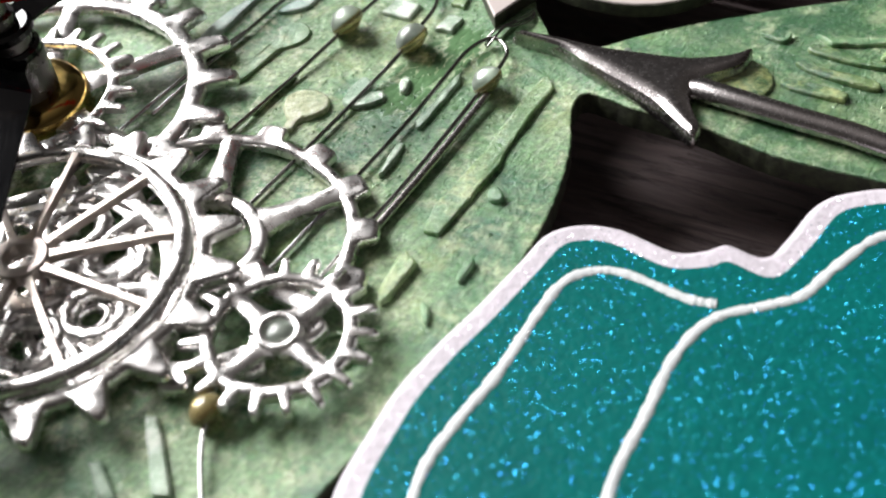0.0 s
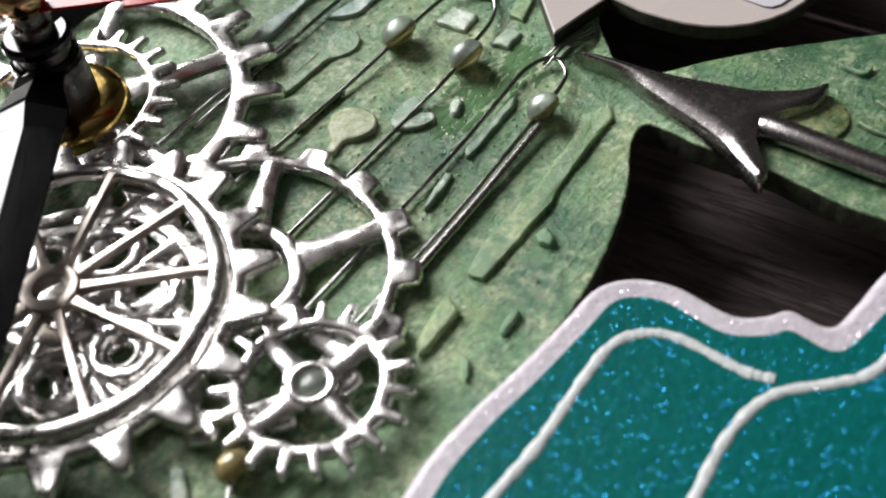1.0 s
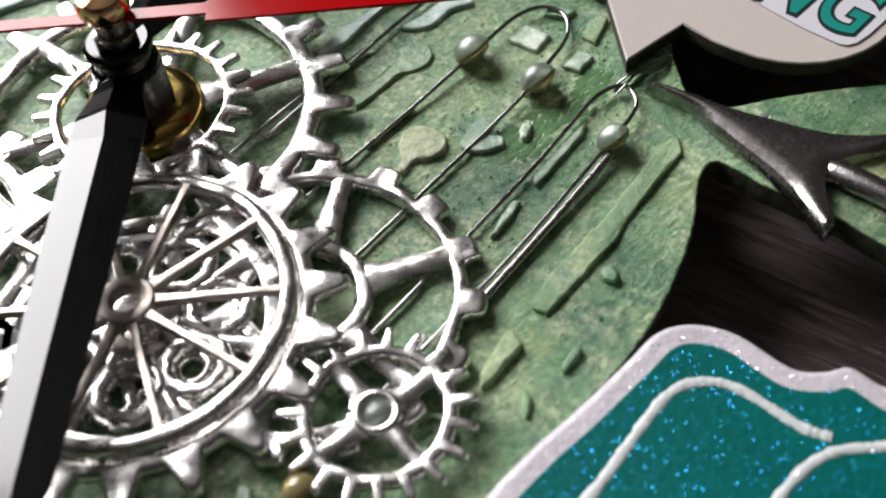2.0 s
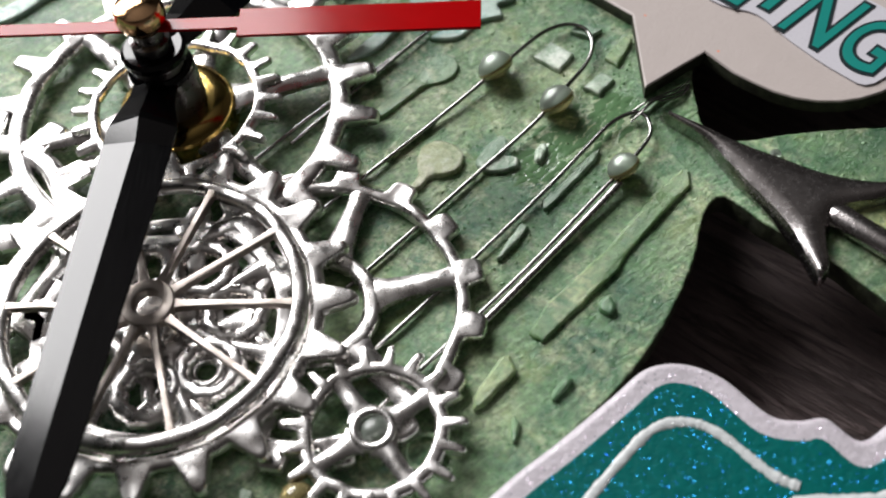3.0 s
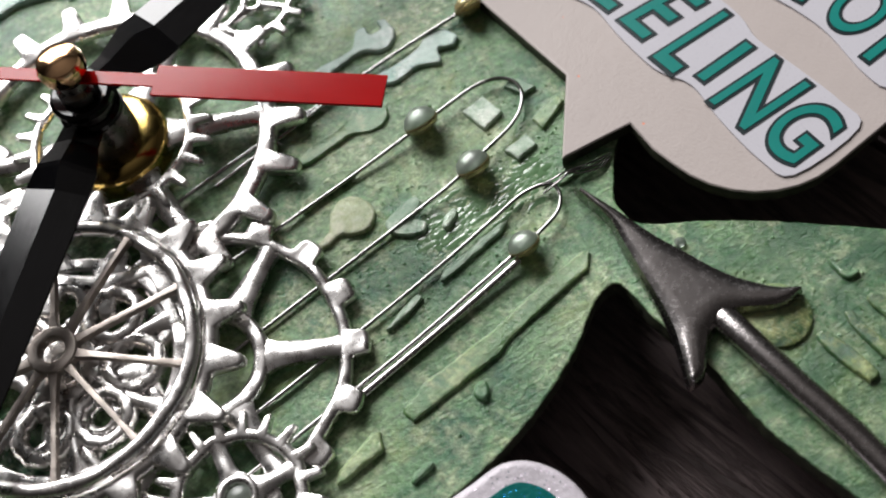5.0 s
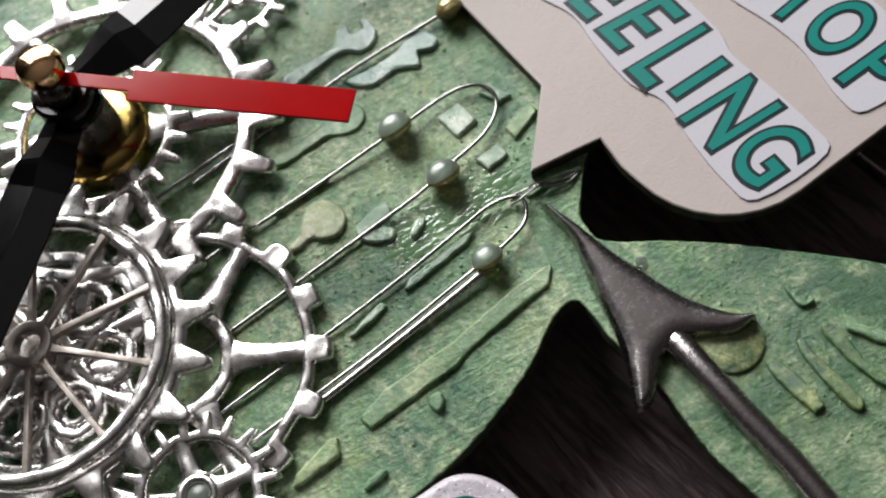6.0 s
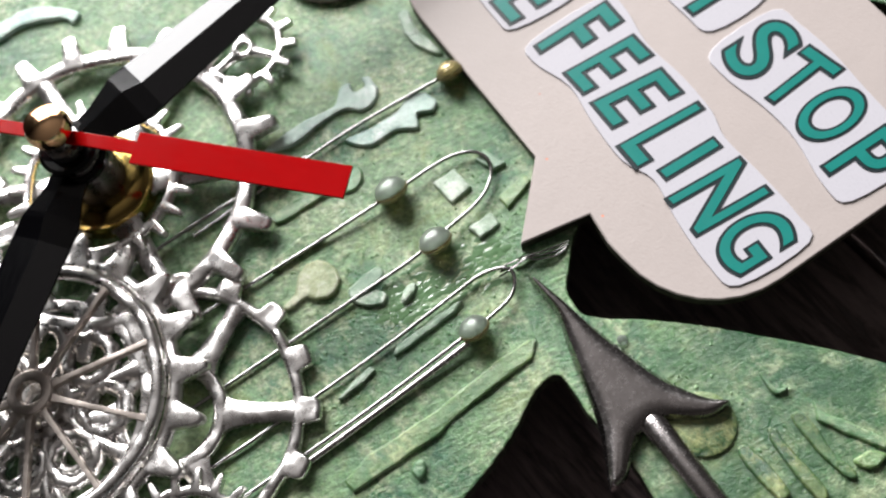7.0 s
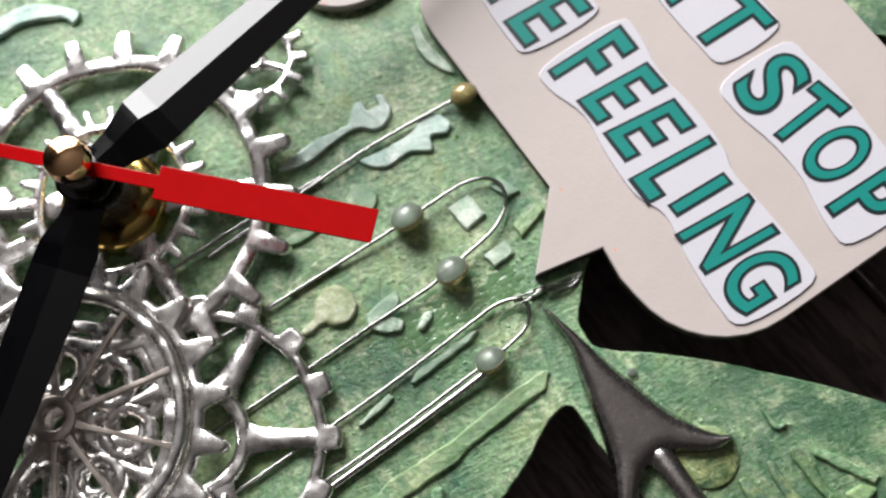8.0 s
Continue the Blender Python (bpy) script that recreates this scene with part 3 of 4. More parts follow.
def hand(name, angle, z, pts, ridge, label):
    """A folded hand: a root folded steeper to look dark from the camera, then two slopes that meet in a ridge. pts:
    (along, half width, fold).
    """
    bm = bmesh.new()
    rows = []
    for r, w, fold in pts:
        rows.append([bm.verts.new(p) for p in ((r, -w, 0), (r, -w, 0.03), (r, 0, 0.03 + ridge * fold * w / 0.28), (r, w, 0.03), (r, w, 0))])
    for p, q in zip(rows, rows[1:]):
        for i in range(5):
            bm.faces.new((p[i], p[(i + 1) % 5], q[(i + 1) % 5], q[i]))
    bm.faces.new(rows[0])
    bm.faces.new(rows[-1][::-1])
    lathe(bm, [(0.0, -0.02), (0.31, -0.02), (0.33, 0.0), (0.33, 0.06), (0.29, 0.09), (0.0, 0.09)], 32)
    ob = part(name, bm, BLACK, clock, label, (0, 0, z), 4)
    ob.rotation_euler = (0, 0, radians(angle))
    return ob


hand("hour_hand", -79.5, 0.80, [(0.0, 0.20, 2.6), (0.45, 0.24, 2.6), (0.72, 0.33, 2.6), (0.78, 0.345, 2.4), (1.02, 0.345, 1.0), (2.2, 0.32, 1.0), (4.4, 0.26, 1.0), (5.2, 0.02, 1.0)], 0.050, "folded glossy black hour hand")
hand("minute_hand", 70.5, 1.04, [(0.0, 0.20, 2.6), (0.45, 0.24, 2.6), (0.74, 0.34, 2.6), (0.82, 0.37, 2.4), (1.05, 0.365, 1.0), (2.0, 0.32, 1.0), (3.2, 0.27, 1.0), (5.6, 0.20, 1.0), (6.6, 0.02, 1.0)], 0.050, "folded glossy black minute hand")

bm = bmesh.new()
plate(bm, [(-1.9, -0.075), (0.92, -0.075), (0.92, -0.18), (3.25, -0.18), (3.25, 0.18), (0.92, 0.18), (0.92, 0.075), (-1.9, 0.075)], 0.0, 0.03, 0.006)
second = part("second_hand", bm, RED, clock, "flat red metal second hand", (0, 0, 1.38))
second.rotation_euler = (0, 0, radians(14))
bm = bmesh.new()
lathe(bm, [(0.0, 0.0), (0.16, 0.0), (0.17, 0.05), (0.22, 0.08), (0.245, 0.14), (0.245, 0.22), (0.215, 0.29), (0.12, 0.33), (0.0, 0.34)], 40)
part("cap", bm, COPPER, second, "polished brass cap", (0, 0, 0.0))

# ---- the speech-bubble sign ----
E1, E2 = (0.880, -0.475), (0.475, 0.880)


def on_sign(u, v):
    return (u * E1[0] + v * E2[0], u * E1[1] + v * E2[1])


def corner(cu, cv, r, a0, a1, n=8):
    return [(cu + r * math.cos(radians(a0 + (a1 - a0) * i / n)), cv + r * math.sin(radians(a0 + (a1 - a0) * i / n))) for i in range(n + 1)]


bubble = [(-1.65, 1.21), (-0.90, 0.47), (-0.73, 1.26), (-0.35, 1.21)] + corner(-0.10, 2.36, 1.13, -90, 0) + corner(0.36, 4.57, 0.70, 0, 90) + corner(-4.2, 4.57, 0.70, 90, 180) + corner(-3.95, 2.17, 0.96, 180, 270)
bubble[4:5] = [(-0.10, 1.225)]
sign = thing("speech_bubble_sign", "cream speech bubble plaque with teal letter stickers on the board", "sign", (0, 0, 0.0))
bm = bmesh.new()
plate(bm, [on_sign(*p) for p in bubble], 0.004, 0.17, 0.02, 1, 0)
part("plaque", bm, [SIGN, EDGE], sign, "cream painted plaque with dark cut edge")


def glyph(ch, size, offset, extrude):
    cu = bpy.data.curves.new("glyph", "FONT")
    cu.body, cu.size, cu.offset, cu.extrude, cu.fill_mode = ch, size, offset, extrude, "BOTH"
    ob = bpy.data.objects.new("glyph", cu)
    scene.collection.objects.link(ob)
    bpy.context.view_layer.update()
    me = bpy.data.meshes.new_from_object(ob.evaluated_get(bpy.context.evaluated_depsgraph_get()))
    bpy.data.objects.remove(ob)
    bpy.data.curves.remove(cu)
    return me


def letter(ch, bl, br, tl, sticker):
    """A teal capital with a dark outline, fitted into the slanted frame of its foot and top."""
    o = Vector(bl)
    side, up = Vector(br) - o, Vector(tl) - o
    host = None
    for name, off, mat in (("letter", 0.044, INK), ("fill", 0.006, LETTER)):
        me = glyph(ch, 1.0, off, 0.004)
        if not host:
            xs, ys = [v.co.x for v in me.vertices], [v.co.y for v in me.vertices]
            x0, x1, y0, y1 = min(xs), max(xs), min(ys), max(ys)
        for v in me.vertices:
            p = side * ((v.co.x - x0) / (x1 - x0)) + up * ((v.co.y - y0) / (y1 - y0))
            v.co = Vector((p.x, p.y, v.co.z)) * U
        me.materials.append(mat)
        ob = new(name, me)
        ob.parent = host or sticker
        ob.location = Vector((0, 0, 0.006)) * U if host else Vector((o.x, o.y, 0.194)) * U
        tagged(ob, "teal letter face" if host else "dark outline of a teal capital letter")
        host = host or ob


def word(letters, pad=0.068):
    """A vinyl sticker that follows the letters' feet and tops, and the letters on it."""
    lo, hi = [], []
    for ch, bl, br, tl in letters:
        bl, br, tl = Vector(bl), Vector(br), Vector(tl)
        up = (tl - bl).normalized()
        tr = br + tl - bl
        w = pad + 0.04 * math.sin(bl.x * 7)
        lo.append((bl + br) / 2 - up * w)
        hi.append((tl + tr) / 2 + up * w)
    d = (Vector(letters[-1][2]) - Vector(letters[0][1])).normalized()
    half = 0.5 * (Vector(letters[0][2]) - Vector(letters[0][1])).length
    last = 0.5 * (Vector(letters[-1][2]) - Vector(letters[-1][1])).length
    start = [hi[0] * 0.90 + lo[0] * 0.10 - d * (half + pad), hi[0] * 0.10 + lo[0] * 0.90 - d * (half + pad)]
    end = [lo[-1] * 0.90 + hi[-1] * 0.10 + d * (last + pad), lo[-1] * 0.10 + hi[-1] * 0.90 + d * (last + pad)]
    bm = bmesh.new()
    plate(bm, smooth([tuple(p) for p in start + lo + end + hi[::-1]], 4), 0.172, 0.190, 0.008)
    stick = part("sticker", bm, STICKER, sign, "white vinyl sticker backing")
    for ch, bl, br, tl in letters:
        letter(ch, bl, br, tl, stick)


word([("F", (-1.502, 3.080), (-1.187, 2.897), (-0.982, 3.972)),
      ("E", (-1.047, 2.887), (-0.706, 2.714), (-0.515, 3.675)),
      ("E", (-0.612, 2.661), (-0.239, 2.451), (-0.057, 3.400)),
      ("L", (-0.128, 2.283), (0.191, 2.107), (0.472, 3.161)),
      ("I", (0.388, 2.195), (0.538, 2.115), (0.787, 2.823)),
      ("N", (0.591, 1.919), (1.076, 1.645), (1.132, 2.719)),
      ("G", (1.150, 1.640), (1.605, 1.357), (1.620, 2.378))])
word([("S", (0.407, 3.756), (0.858, 3.494), (0.861, 4.544)),
      ("T", (0.933, 3.507), (1.397, 3.357), (1.305, 4.285)),
      ("O", (1.374, 3.317), (1.832, 3.048), (1.804, 4.054)),
      ("P", (1.918, 2.917), (2.298, 2.695), (2.366, 3.673))])
word([("N", (-1.02, 4.66), (-0.55, 4.40), (-0.58, 5.46)),
      ("T", (-0.34, 4.28), (0.20, 4.03), (0.09, 5.01))])
word([("H", (-2.841, 3.768), (-2.455, 3.558), (-2.357, 4.606)),
      ("E", (-2.239, 3.419), (-1.857, 3.218), (-1.718, 4.222))])

# ---- the arrow ----
HEAD = [(-0.37, 0.59), (-0.15, 0.45), (0.10, 0.32), (0.31, 0.09), (0.53, -0.14), (0.76, -0.35), (0.97, -0.57), (1.14, -0.80), (1.29, -1.04), (1.36, -1.10), (1.44, -0.94), (1.40, -0.71), (1.39, -0.53), (1.44, -0.36),
        (1.52, -0.25), (1.90, -0.05), (2.03, 0.12), (2.04, 0.21), (1.82, 0.15), (1.52, 0.14), (1.20, 0.18), (0.93, 0.25), (0.47, 0.36), (0.02, 0.50)]
arrow = thing("metal_arrow", "dark pewter metal arrow lying across the board's gap", "arrow", (0, 0, 0))
bm = bmesh.new()
crowned(bm, smooth(HEAD, 3), 0.004, 0.19, 0.078, 0.19)
part("arrowhead", bm, PEWTER, arrow, "barbed pewter arrowhead", angle=35)
bm = bmesh.new()
tube(bm, [(1.40, -0.29, 0.07), (1.47, -0.33, 0.09), (2.3, -0.78, 0.10), (2.78, -1.02, 0.10), (3.6, -1.52, 0.10), (5.2, -2.50, 0.10)], [0.11, 0.135, 0.13, 0.13, 0.13, 0.13], 18, 0.8)
part("shaft", bm, PEWTER, arrow, "round pewter arrow shaft with a bright butt end", angle=60)

# ---- the teal glitter piece ----
RIMLINE = [(-0.62, -3.22), (-0.25, -2.69), (-0.02, -2.36), (0.28, -2.24), (0.64, -2.30), (1.05, -2.55), (1.30, -2.55), (1.52, -2.48), (1.80, -2.62), (2.02, -2.40), (2.32, -2.00), (2.65, -1.85),
           (3.1, -1.83), (3.9, -2.1), (4.6, -3.2), (4.4, -5.0), (3.0, -6.8), (0.8, -7.4), (-0.9, -6.7), (-1.55, -5.3), (-1.28, -4.25), (-0.95, -3.66)]
teal = thing("glitter_shape", "teal glitter plaque with white rim and veins lying on the board", "ornament", (0, 0, 0))
rim_pts = smooth(RIMLINE, 6)
bm = bmesh.new()
plate(bm, rim_pts, 0.005, 0.19, 0.07)
part("rim", bm, RIM, teal, "pearly white glitter rim", angle=60)
bm = bmesh.new()
if area(rim_pts) < 0:
    rim_pts = rim_pts[::-1]
plate(bm, smooth(inset(RIMLINE[::-1], 0.21), 6), 0.15, 0.197, 0.012)
part("face", bm, TEAL, teal, "teal glitter paint face")
for line in ([(-1.05, -5.6), (-0.90, -4.8), (-0.67, -4.34), (-0.38, -3.89), (-0.04, -3.22), (0.16, -2.92), (0.42, -2.81), (0.68, -2.86), (1.06, -3.08), (1.20, -3.14), (1.35, -3.17)],
             [(0.35, -5.9), (0.43, -4.96), (0.75, -4.21), (1.00, -3.68), (1.32, -3.32), (1.76, -3.18), (2.05, -3.07), (2.36, -2.76), (2.82, -2.41), (3.3, -2.5)]):
    bm = bmesh.new()
    path = smooth([(x, y, 0.198) for x, y in line], 16, False)
    tube(bm, path, [0.044 + 0.014 * noise.noise(Vector((p[0] * 9, p[1] * 9, 0))) + 0.012 * noise.noise(Vector((p[0] * 31, p[1] * 31, 3))) for p in path], 8, 0.25)
    part("vein", bm, VEIN, teal, "raised white paint vein")


# ---- wires and beads ----
def wire(name, path, r, label, n=6, mat=WIRE):
    bm = bmesh.new()
    tube(bm, smooth([(x, y, z) for x, y, z in path], n, False), r, 10)
    return tagged(part(name, bm, mat, None, label), category="wire", group="bent wires on the board")


def bead(center, mat, r=0.19, label="milky opal glass bead threaded on a wire"):
    bm = bmesh.new()
    lathe(bm, [(0.0, -0.10 * r), (0.9 * r, -0.10 * r), (1.0 * r, -0.05 * r), (1.0 * r, 0.08 * r), (0.80 * r, 0.42 * r), (0.36 * r, 0.70 * r), (0.0, 0.74 * r)], 28)
    ob = part("glass_bead", bm, mat, None, label, (*center, 0.86 * r), 70)
    # amber half, turned away from the window, imitates light refracted through the glass
    bm = bmesh.new()
    lathe(bm, [(0.0, -0.72 * r), (0.40 * r, -0.68 * r), (0.92 * r, -0.40 * r), (1.06 * r, -0.15 * r), (1.04 * r, 0.0), (0.97 * r, 0.02 * r), (0.97 * r, -0.11 * r), (0.0, -0.105 * r)], 18)
    part("amber_glint", bm, AMBER, ob, "golden part imitating light refracted in the bead", angle=25)
    ob.rotation_euler = Matrix.Rotation(radians(-42), 3, (0.47, 0.88, 0)).to_euler()
    return tagged(ob, category="bead", group="glass beads on the wires")


R = 0.023
wire("bent_wire", [(-4.0, -2.3, 0.05), (-3.11, -0.79, 0.05), (-2.66, -0.03, 0.05), (-2.16, 0.80, 0.10), (-1.90, 1.28, 0.10), (-1.74, 1.52, 0.09), (-1.55, 1.655, 0.08), (-1.36, 1.63, 0.08), (-1.235, 1.44, 0.08),
                   (-1.235, 1.12, 0.09), (-1.42, 0.62, 0.11), (-1.58, 0.22, 0.10), (-1.91, -0.34, 0.05), (-2.33, -1.10, 0.04), (-3.0, -2.32, 0.04)], R, "steel wire bent into a long hairpin loop with two beads")
bead((-2.16, 0.83), OPAL)
bead((-1.43, 0.50), OPAL, 0.185)
wire("bent_wire", [(-2.6, -3.0, 0.04), (-1.80, -1.54, 0.05), (-1.33, -0.64, 0.05), (-1.00, 0.04, 0.07), (-0.83, 0.37, 0.08), (-0.64, 0.545, 0.09), (-0.50, 0.52, 0.09), (-0.42, 0.30, 0.09), (-0.52, -0.02, 0.10),
                   (-0.66, -0.30, 0.09), (-1.22, -1.42, 0.06), (-1.62, -2.16, 0.05), (-2.3, -3.4, 0.05)], R, "steel wire bent into a narrow hairpin loop with one bead")
bead((-0.61, -0.20), OPAL, 0.165)
wire("bent_wire", [(-0.60, -0.36, 0.08), (-0.86, -0.88, 0.06), (-1.15, -1.45, 0.05), (-1.56, -2.24, 0.05)], R * 1.8, "short thick dark wire lying along a hairpin loop", mat=PEWTER)
wire("bent_wire", [(-4.0, -0.55, 0.04), (-3.33, 0.73, 0.05), (-2.92, 1.48, 0.05), (-2.30, 2.40, 0.08), (-2.1, 2.7, 0.09)], R, "straight steel wire running under the sign")
bead((-2.26, 2.44), AMBER, 0.16, "amber glass bead at the edge of the sign")
wire("bent_wire", [(-4.7, -1.6, 0.04), (-4.19, -0.65, 0.05), (-3.78, 0.07, 0.05), (-3.3, 0.85, 0.04)], R, "straight steel wire passing under the large gear")
wire("bent_wire", [(-2.63, -4.24, 0.10), (-2.60, -4.6, 0.08), (-2.46, -5.2, 0.05), (-2.2, -6.2, 0.05)], R, "straight steel wire below a small gear")
bead((-2.64, -4.20), AMBER, 0.15, "amber glass bead below a small gear")


# ---- painted chipboard shapes and paint lumps on the board ----
def relief(name, mat, height, pts, label):
    """A low glued shape with a crumpled, painted-over top; strips and squares keep their corners."""
    bm = bmesh.new()
    if name in ("chipboard_square", "chipboard_strip"):
        k = len(pts)
        outline = [tuple(a + (b - a) * q for a, b in zip(pts[i], pts[(i + 1) % k])) for i in range(k) for q in (0.04, 0.28, 0.5, 0.72, 0.96)]
    else:
        outline = smooth(pts, 4)
    outline = [(x + 0.016 * noise.noise(Vector((x * 11, y * 11, 1))), y + 0.016 * noise.noise(Vector((x * 11, y * 11, 7)))) for x, y in outline]
    plate(bm, outline, 0.002, height, min(0.030, height * 0.5), warp=0.02)
    ob = part(name, bm, mat, None, label)
    return tagged(ob, category="ornament" if name != "paint_lump" else "paint", group="painted shapes on the board")


relief("chipboard_wrench", PEARL_RELIEF, 0.050, [(-3.79, 0.71), (-3.52, 0.92), (-3.34, 1.34), (-3.20, 1.55), (-3.00, 1.63), (-2.92, 1.76), (-2.96, 1.95), (-3.11, 2.04), (-3.21, 2.01), (-3.12, 1.92), (-3.21, 1.80), (-3.31, 1.88), (-3.39, 1.77), (-3.34, 1.55), (-3.56, 1.25), (-3.74, 0.89)], "pearly painted chipboard wrench pressed on the board")
relief("chipboard_wrench", PEARL_RELIEF, 0.050, [(-2.99, 1.20), (-2.69, 1.27), (-2.51, 1.56), (-2.29, 1.69), (-2.38, 1.84), (-2.29, 1.91), (-2.22, 1.99), (-2.26, 2.10), (-2.47, 2.12), (-2.60, 1.94), (-2.62, 1.77), (-2.78, 1.50)], "pearly painted chipboard wrench beside a wire")
relief("chipboard_key", GREEN_RELIEF, 0.040, [(-3.31, 0.03), (-3.02, 0.58), (-2.92, 0.78), (-2.91, 0.92), (-2.77, 1.00), (-2.62, 0.94), (-2.57, 0.82), (-2.62, 0.68), (-2.76, 0.58), (-2.89, 0.48), (-3.15, 0.03)], "green painted chipboard key with a round head")
relief("chipboard_key", GREEN, 0.050, [(-3.01, -0.47), (-2.86, -0.02), (-2.69, 0.12), (-2.63, 0.06), (-2.79, -0.22), (-2.92, -0.50)], "dark green chipboard key beside a gear")
relief("chipboard_key", PEARL_OCHRE, 0.060, [(-2.64, -0.84), (-2.60, -0.65), (-2.66, -0.46), (-2.63, -0.26), (-2.48, -0.17), (-2.29, -0.22), (-2.20, -0.35), (-2.21, -0.52), (-2.37, -0.63), (-2.46, -0.65), (-2.54, -0.83)], "ochre and pearl painted key with a round head")
relief("chipboard_square", PALE_RELIEF, 0.050, [(-1.82, 1.15), (-1.68, 1.40), (-1.39, 1.28), (-1.51, 1.00)], "small pearly chipboard square inside the wire loop")
relief("chipboard_square", PALE_RELIEF, 0.045, [(-1.50, 1.75), (-1.16, 1.70), (-1.26, 1.54), (-1.50, 1.60)], "small pearly chipboard square at the wire bend")
relief("chipboard_square", PALE_RELIEF, 0.050, [(-1.21, 0.82), (-1.06, 1.10), (-0.90, 1.02), (-1.03, 0.76)], "small crumpled pearly chipboard piece near the sign")
relief("chipboard_square", OCHRE_RELIEF, 0.050, [(-1.07, 1.29), (-0.94, 1.66), (-0.81, 1.61), (-0.91, 1.20)], "yellow-green chipboard piece touching the sign")
relief("chipboard_wrench", PALE_RELIEF, 0.050, [(-2.07, -0.39), (-2.02, -0.15), (-1.91, 0.01), (-1.80, -0.05), (-1.84, -0.21), (-1.68, -0.23), (-1.64, -0.35), (-1.82, -0.45), (-1.96, -0.46)], "small pearly wrench under the wire")
relief("paint_lump", PALE_RELIEF, 0.050, [(-1.51, -0.20), (-1.50, -0.04), (-1.43, 0.01), (-1.40, -0.13), (-1.45, -0.23)], "lump of pearly paint on the board")
relief("chipboard_strip", PALE_RELIEF, 0.055, [(-1.27, -0.80), (-1.30, -0.67), (-0.96, -0.04), (-0.89, 0.05), (-0.88, -0.09), (-1.13, -0.58), (-1.23, -0.79)], "pinkish pearl chipboard strip between the wires")
relief("chipboard_strip", PALE_RELIEF, 0.050, [(-1.58, -1.48), (-1.52, -1.21), (-1.45, -1.01), (-1.37, -1.03), (-1.42, -1.22), (-1.54, -1.46)], "short pearly chipboard strip beside the wire")
relief("chipboard_strip", OCHRE_RELIEF, 0.050, [(-1.11, -2.19), (-0.96, -2.25), (-0.70, -1.80), (-0.43, -1.31), (-0.35, -1.05), (-0.14, -0.62), (0.07, -0.21), (0.01, 0.00), (-0.06, -0.03), (-0.25, -0.39), (-0.63, -1.20), (-1.02, -1.85)], "long yellow-green chipboard strip with rough ends")
relief("paint_lump", GREEN_RELIEF, 0.060, [(-0.53, -1.80), (-0.54, -1.69), (-0.47, -1.64), (-0.38, -1.76), (-0.44, -1.84)], "crumb of green paint on the board")
relief("chipboard_strip", OCHRE_RELIEF, 0.070, [(-1.44, -2.93), (-1.29, -2.48), (-1.22, -2.44), (-1.11, -2.60), (-1.33, -3.00), (-1.39, -3.05)], "short yellow-green chipboard strip beside a gear")
relief("paint_lump", GREEN_RELIEF, 0.060, [(-0.77, -2.77), (-0.74, -2.65), (-0.65, -2.54), (-0.62, -2.59), (-0.72, -2.77)], "long crumb of green paint by the glitter plaque")
relief("paint_lump", GREEN_RELIEF, 0.050, [(-1.01, -3.25), (-1.05, -3.03), (-0.98, -3.07), (-0.98, -3.22)], "crumb of green paint by the glitter plaque")
relief("paint_lump", PALE_RELIEF, 0.060, [(-1.51, -0.21), (-1.48, -0.07), (-1.40, -0.12), (-1.43, -0.23)], "lump of pearly paint between the wires")
relief("chipboard_rod", MOTTLED, 0.050, [(2.31, -0.24), (2.38, -0.11), (2.87, -0.34), (2.85, -0.46), (2.78, -0.47)], "dark teal mottled chipboard rod on the board")
relief("chipboard_rod", MOTTLED, 0.050, [(2.47, 0.13), (2.56, 0.16), (2.64, 0.09), (3.19, -0.19), (3.13, -0.32), (2.62, -0.03)], "mottled yellow-green chipboard rod on the board")
relief("chipboard_rod", MOTTLED, 0.050, [(2.63, 0.33), (2.75, 0.42), (3.12, 0.18), (3.37, 0.09), (3.33, 0.00), (2.94, 0.14)], "thin mottled chipboard rod on the board")
relief("chipboard_strip", GREEN_RELIEF, 0.050, [(2.74, 0.60), (2.87, 0.51), (3.13, 0.53), (3.56, 0.52), (3.54, 0.41), (3.13, 0.40), (2.87, 0.40)], "curved green chipboard strip on the board")
relief("paint_lump", GREEN_RELIEF, 0.050, [(2.20, 0.63), (2.40, 0.54), (2.48, 0.61), (2.48, 0.54), (2.41, 0.48), (2.24, 0.57)], "curved crumb of green paint")
relief("paint_lump", OCHRE_RELIEF, 0.060, [(3.32, 0.20), (3.42, 0.35), (3.58, 0.37), (3.51, 0.18), (3.38, 0.15)], "yellow-green lump of paint on the board")
relief("chipboard_strip", PALE_RELIEF, 0.060, [(-3.16, -4.21), (-3.03, -4.21), (-2.75, -4.93), (-2.92, -4.93)], "pearly chipboard strip below the gears")
relief("chipboard_strip", PALE_RELIEF, 0.060, [(-3.49, -4.65), (-3.38, -4.62), (-3.18, -4.95), (-3.33, -4.95)], "short pearly chipboard strip below the gears")
relief("chipboard_wrench", PEARL_RELIEF, 0.060, [(-8.01, 0.36), (-7.72, 0.70), (-7.56, 0.98), (-7.16, 1.26), (-7.00, 1.24), (-7.00, 1.44), (-7.59, 1.28), (-7.87, 0.92), (-8.13, 0.55)], "pearly painted chipboard wrench behind the gears")
relief("paint_lump", GREEN_RELIEF, 0.040, [(-0.58, 0.66), (-0.52, 0.78), (-0.39, 0.94), (-0.17, 1.14), (-0.13, 1.10), (-0.33, 0.87), (-0.45, 0.70), (-0.52, 0.62)], "crumpled pale paint at the arrow's tip")
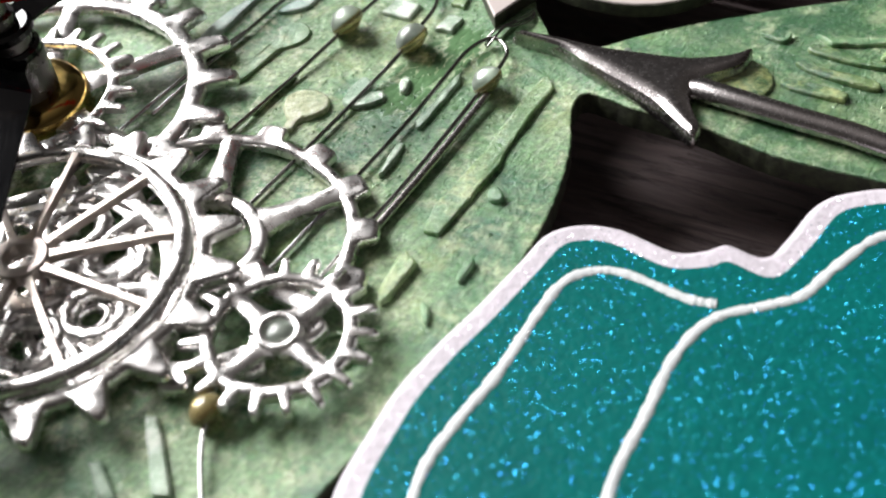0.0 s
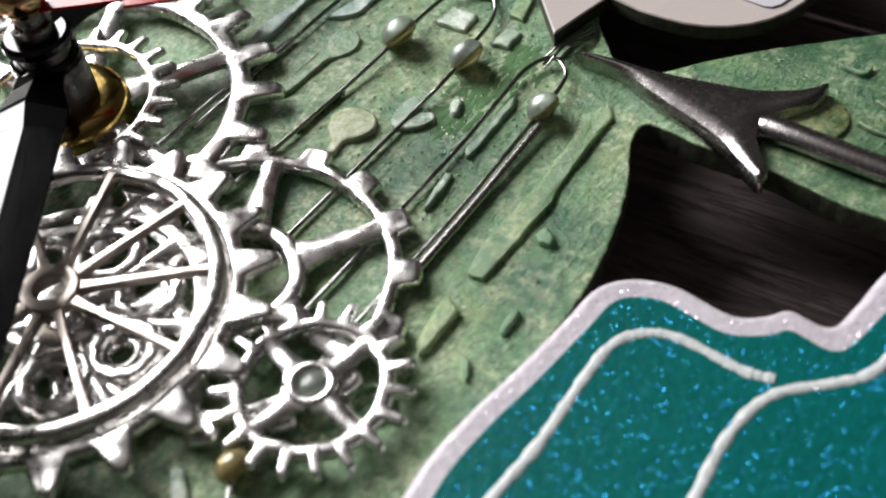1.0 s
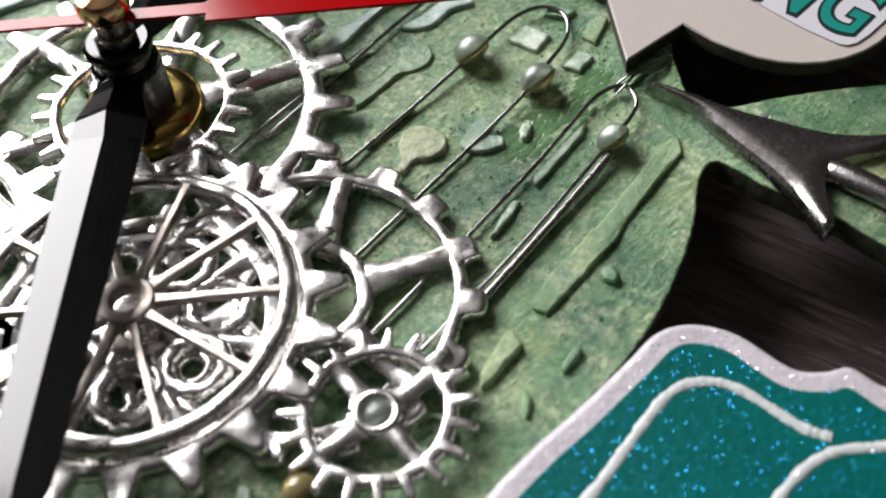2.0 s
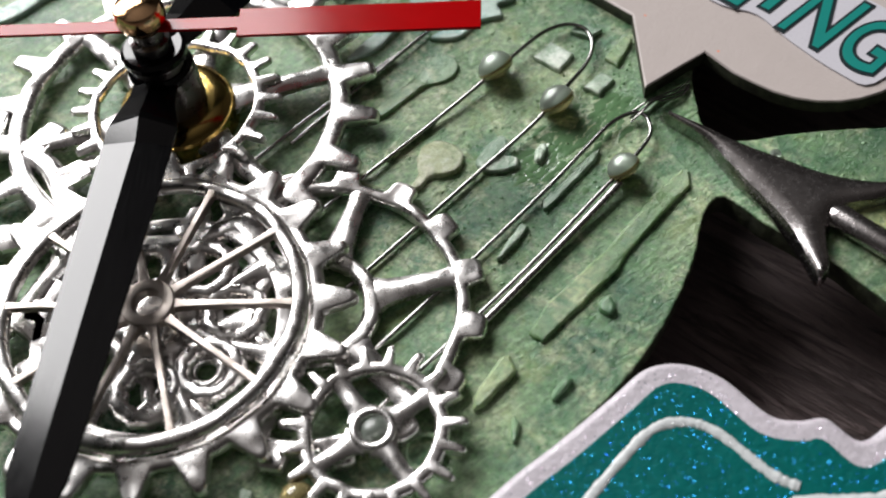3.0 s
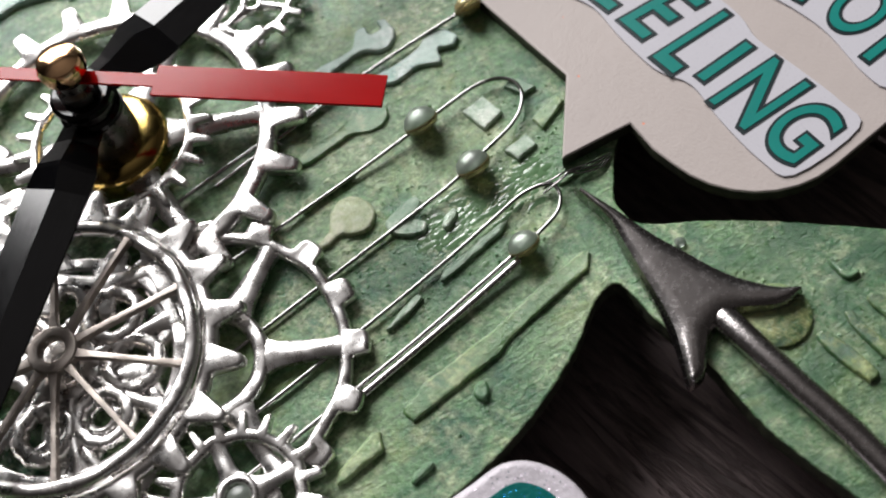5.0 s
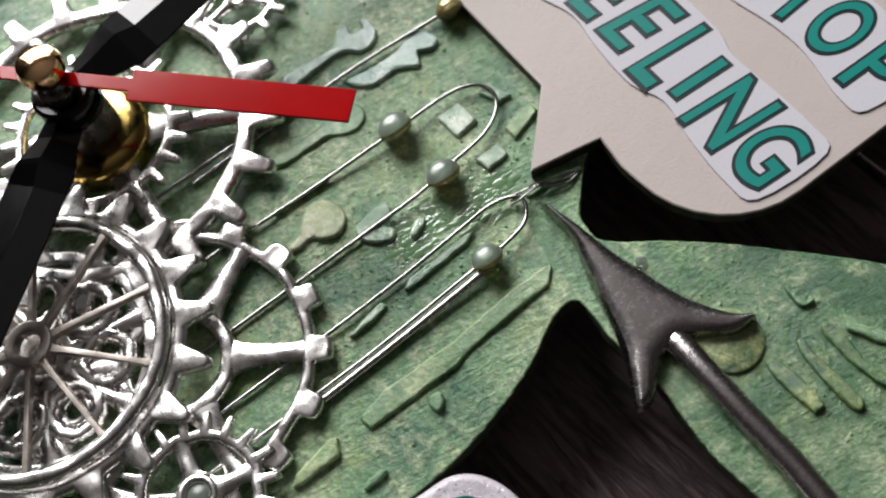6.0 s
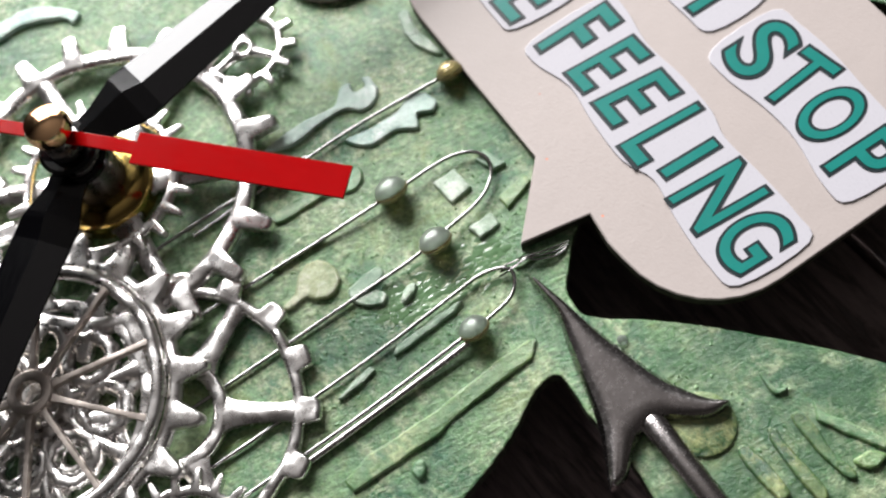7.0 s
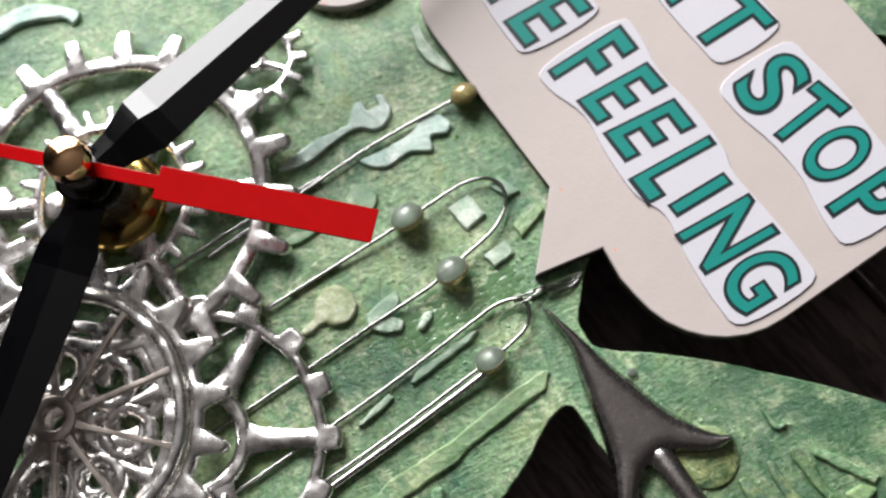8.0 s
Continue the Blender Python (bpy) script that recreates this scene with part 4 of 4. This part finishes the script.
relief("paint_lump", PALE_RELIEF, 0.050, [(-3.07, 2.78), (-3.23, 2.97), (-3.14, 3.05), (-2.94, 2.87), (-2.62, 2.75), (-2.48, 2.66), (-2.62, 2.63), (-2.87, 2.66)], "wrinkled pearly paint beside the sign")
DISC_AT, GEM_AT = (1.89, -0.10), (0.82, 0.36)

bm = bmesh.new()
lathe(bm, [(0.0, 0.002), (0.33, 0.002), (0.33, 0.03), (0.315, 0.042), (0.0, 0.044)], 48)
tagged(part("chipboard_disc", bm, MOTTLED, None, "round mottled green chipboard disc under the arrow's barb", (*DISC_AT, 0)), category="ornament", group="painted shapes on the board")
bm = bmesh.new()
lathe(bm, [(0.0, 0.0), (0.05, 0.0), (0.055, 0.03), (0.03, 0.06), (0.0, 0.065)], 14)
tagged(part("crystal", bm, OPAL, None, "tiny clear crystal on the board by the arrow", (*GEM_AT, 0.003)), category="crystal")
bm = bmesh.new()
lathe(bm, [(0.0, 0.004), (0.80, 0.004), (0.80, 0.12), (0.78, 0.14), (0.0, 0.142)], 56)
tagged(part("round_plaque", bm, [SIGN], None, "round cream plaque on the board behind the minute hand", (-4.46, 3.50, 0)), category="plaque")

# low dark disc laid on the board in place of a hole through it
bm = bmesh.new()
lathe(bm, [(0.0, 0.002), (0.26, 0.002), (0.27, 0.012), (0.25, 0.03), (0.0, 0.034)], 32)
tagged(part("hole_disc", bm, EDGE, None, "dark brown flat disc standing in for a round hole in the board", (3.81, -0.34, 0)), category="plug")

bm = bmesh.new()
ring(bm, 0.135, 0.19, 0, 0.19, 0.002, 0.05, bevel=0.02)
tagged(part("chipboard_ring", bm, GREEN_RELIEF, None, "small green chipboard ring on the board under a gear", (-1.72, -3.52, 0)), category="ornament", group="painted shapes on the board")

# crumbs of dried paint strewn over the board
rng = random.Random(4)
bm = bmesh.new()
for k in range(900):
    if k % 3:
        u, v = rng.gauss(0, 0.55), rng.uniform(-2.2, 1.9)
        x, y = -1.25 + 0.47 * v + u * 0.8, 0.1 + 0.88 * v - u * 0.5
    else:
        x, y = rng.uniform(-4.5, 0.0), rng.uniform(-3.5, 3.0)
    if x > -0.2 or (y > 1.0 and x > -1.1 - (y - 1.8) * 1.9):
        x, y = rng.uniform(1.2, 3.4), rng.uniform(-0.55, 0.75)
    r = rng.uniform(0.008, 0.026)
    ph = rng.uniform(0, 6)
    ring_v = [bm.verts.new((x + r * rng.uniform(0.6, 1.5) * math.cos(ph + a), y + r * rng.uniform(0.6, 1.5) * math.sin(ph + a), -0.002)) for a in (0, 1.05, 2.1, 3.14, 4.2, 5.2)]
    top = bm.verts.new((x + rng.uniform(-r, r) * 0.4, y + rng.uniform(-r, r) * 0.4, r * rng.uniform(0.4, 0.9)))
    for i in range(6):
        bm.faces.new((ring_v[i - 1], ring_v[i], top))
crumbs = part("paint_crumbs", bm, GREEN_RELIEF, None, "crumbs of pale green dried paint strewn over the green board", angle=20)
tagged(crumbs, category="paint", kind="stuff")

# glossy spatter between the wires and the sign's tail
rng = random.Random(9)
bm = bmesh.new()
for k in range(300):
    v, u = rng.uniform(0, 1), rng.gauss(0, 0.13)
    x, y = -1.62 + 0.86 * v + 0.83 * u, -0.50 + 1.30 * v - 0.55 * u
    r = rng.uniform(0.016, 0.050)
    turn, long = rng.uniform(0.7, 1.3), rng.uniform(1.2, 3.2)
    low = []
    for i in range(7):
        a = 2 * math.pi * i / 7
        p, q = r * long * rng.uniform(0.7, 1.2) * math.cos(a), r * rng.uniform(0.7, 1.2) * math.sin(a)
        low.append(bm.verts.new((x + p * math.cos(turn) - q * math.sin(turn), y + p * math.sin(turn) + q * math.cos(turn), -0.002)))
    top = bm.verts.new((x + rng.uniform(-r, r) * 0.3, y + rng.uniform(-r, r) * 0.3, r * rng.uniform(0.14, 0.34)))
    for i in range(7):
        bm.faces.new((low[i - 1], low[i], top))
tagged(part("paint_spatter", bm, VARNISH, None, "glossy green paint spatter between the wires", angle=60), category="paint", kind="stuff")

# thin twisted wires knotted at the arrow's tip
for k, (dx, dy) in enumerate(((0.0, 0.0), (0.02, -0.05), (-0.03, 0.04))):
    wire("bent_wire", [(-0.66 + dx, 0.50 + dy, 0.05), (-0.54, 0.62 + dy, 0.09 + 0.02 * k), (-0.47 + dx, 0.74, 0.10), (-0.36, 0.83 + dy, 0.08), (-0.22 + dx, 0.96 + dy, 0.05), (-0.14, 1.10 + dy, 0.03)], 0.012, "thin twisted wire end knotted at the arrow's tip")
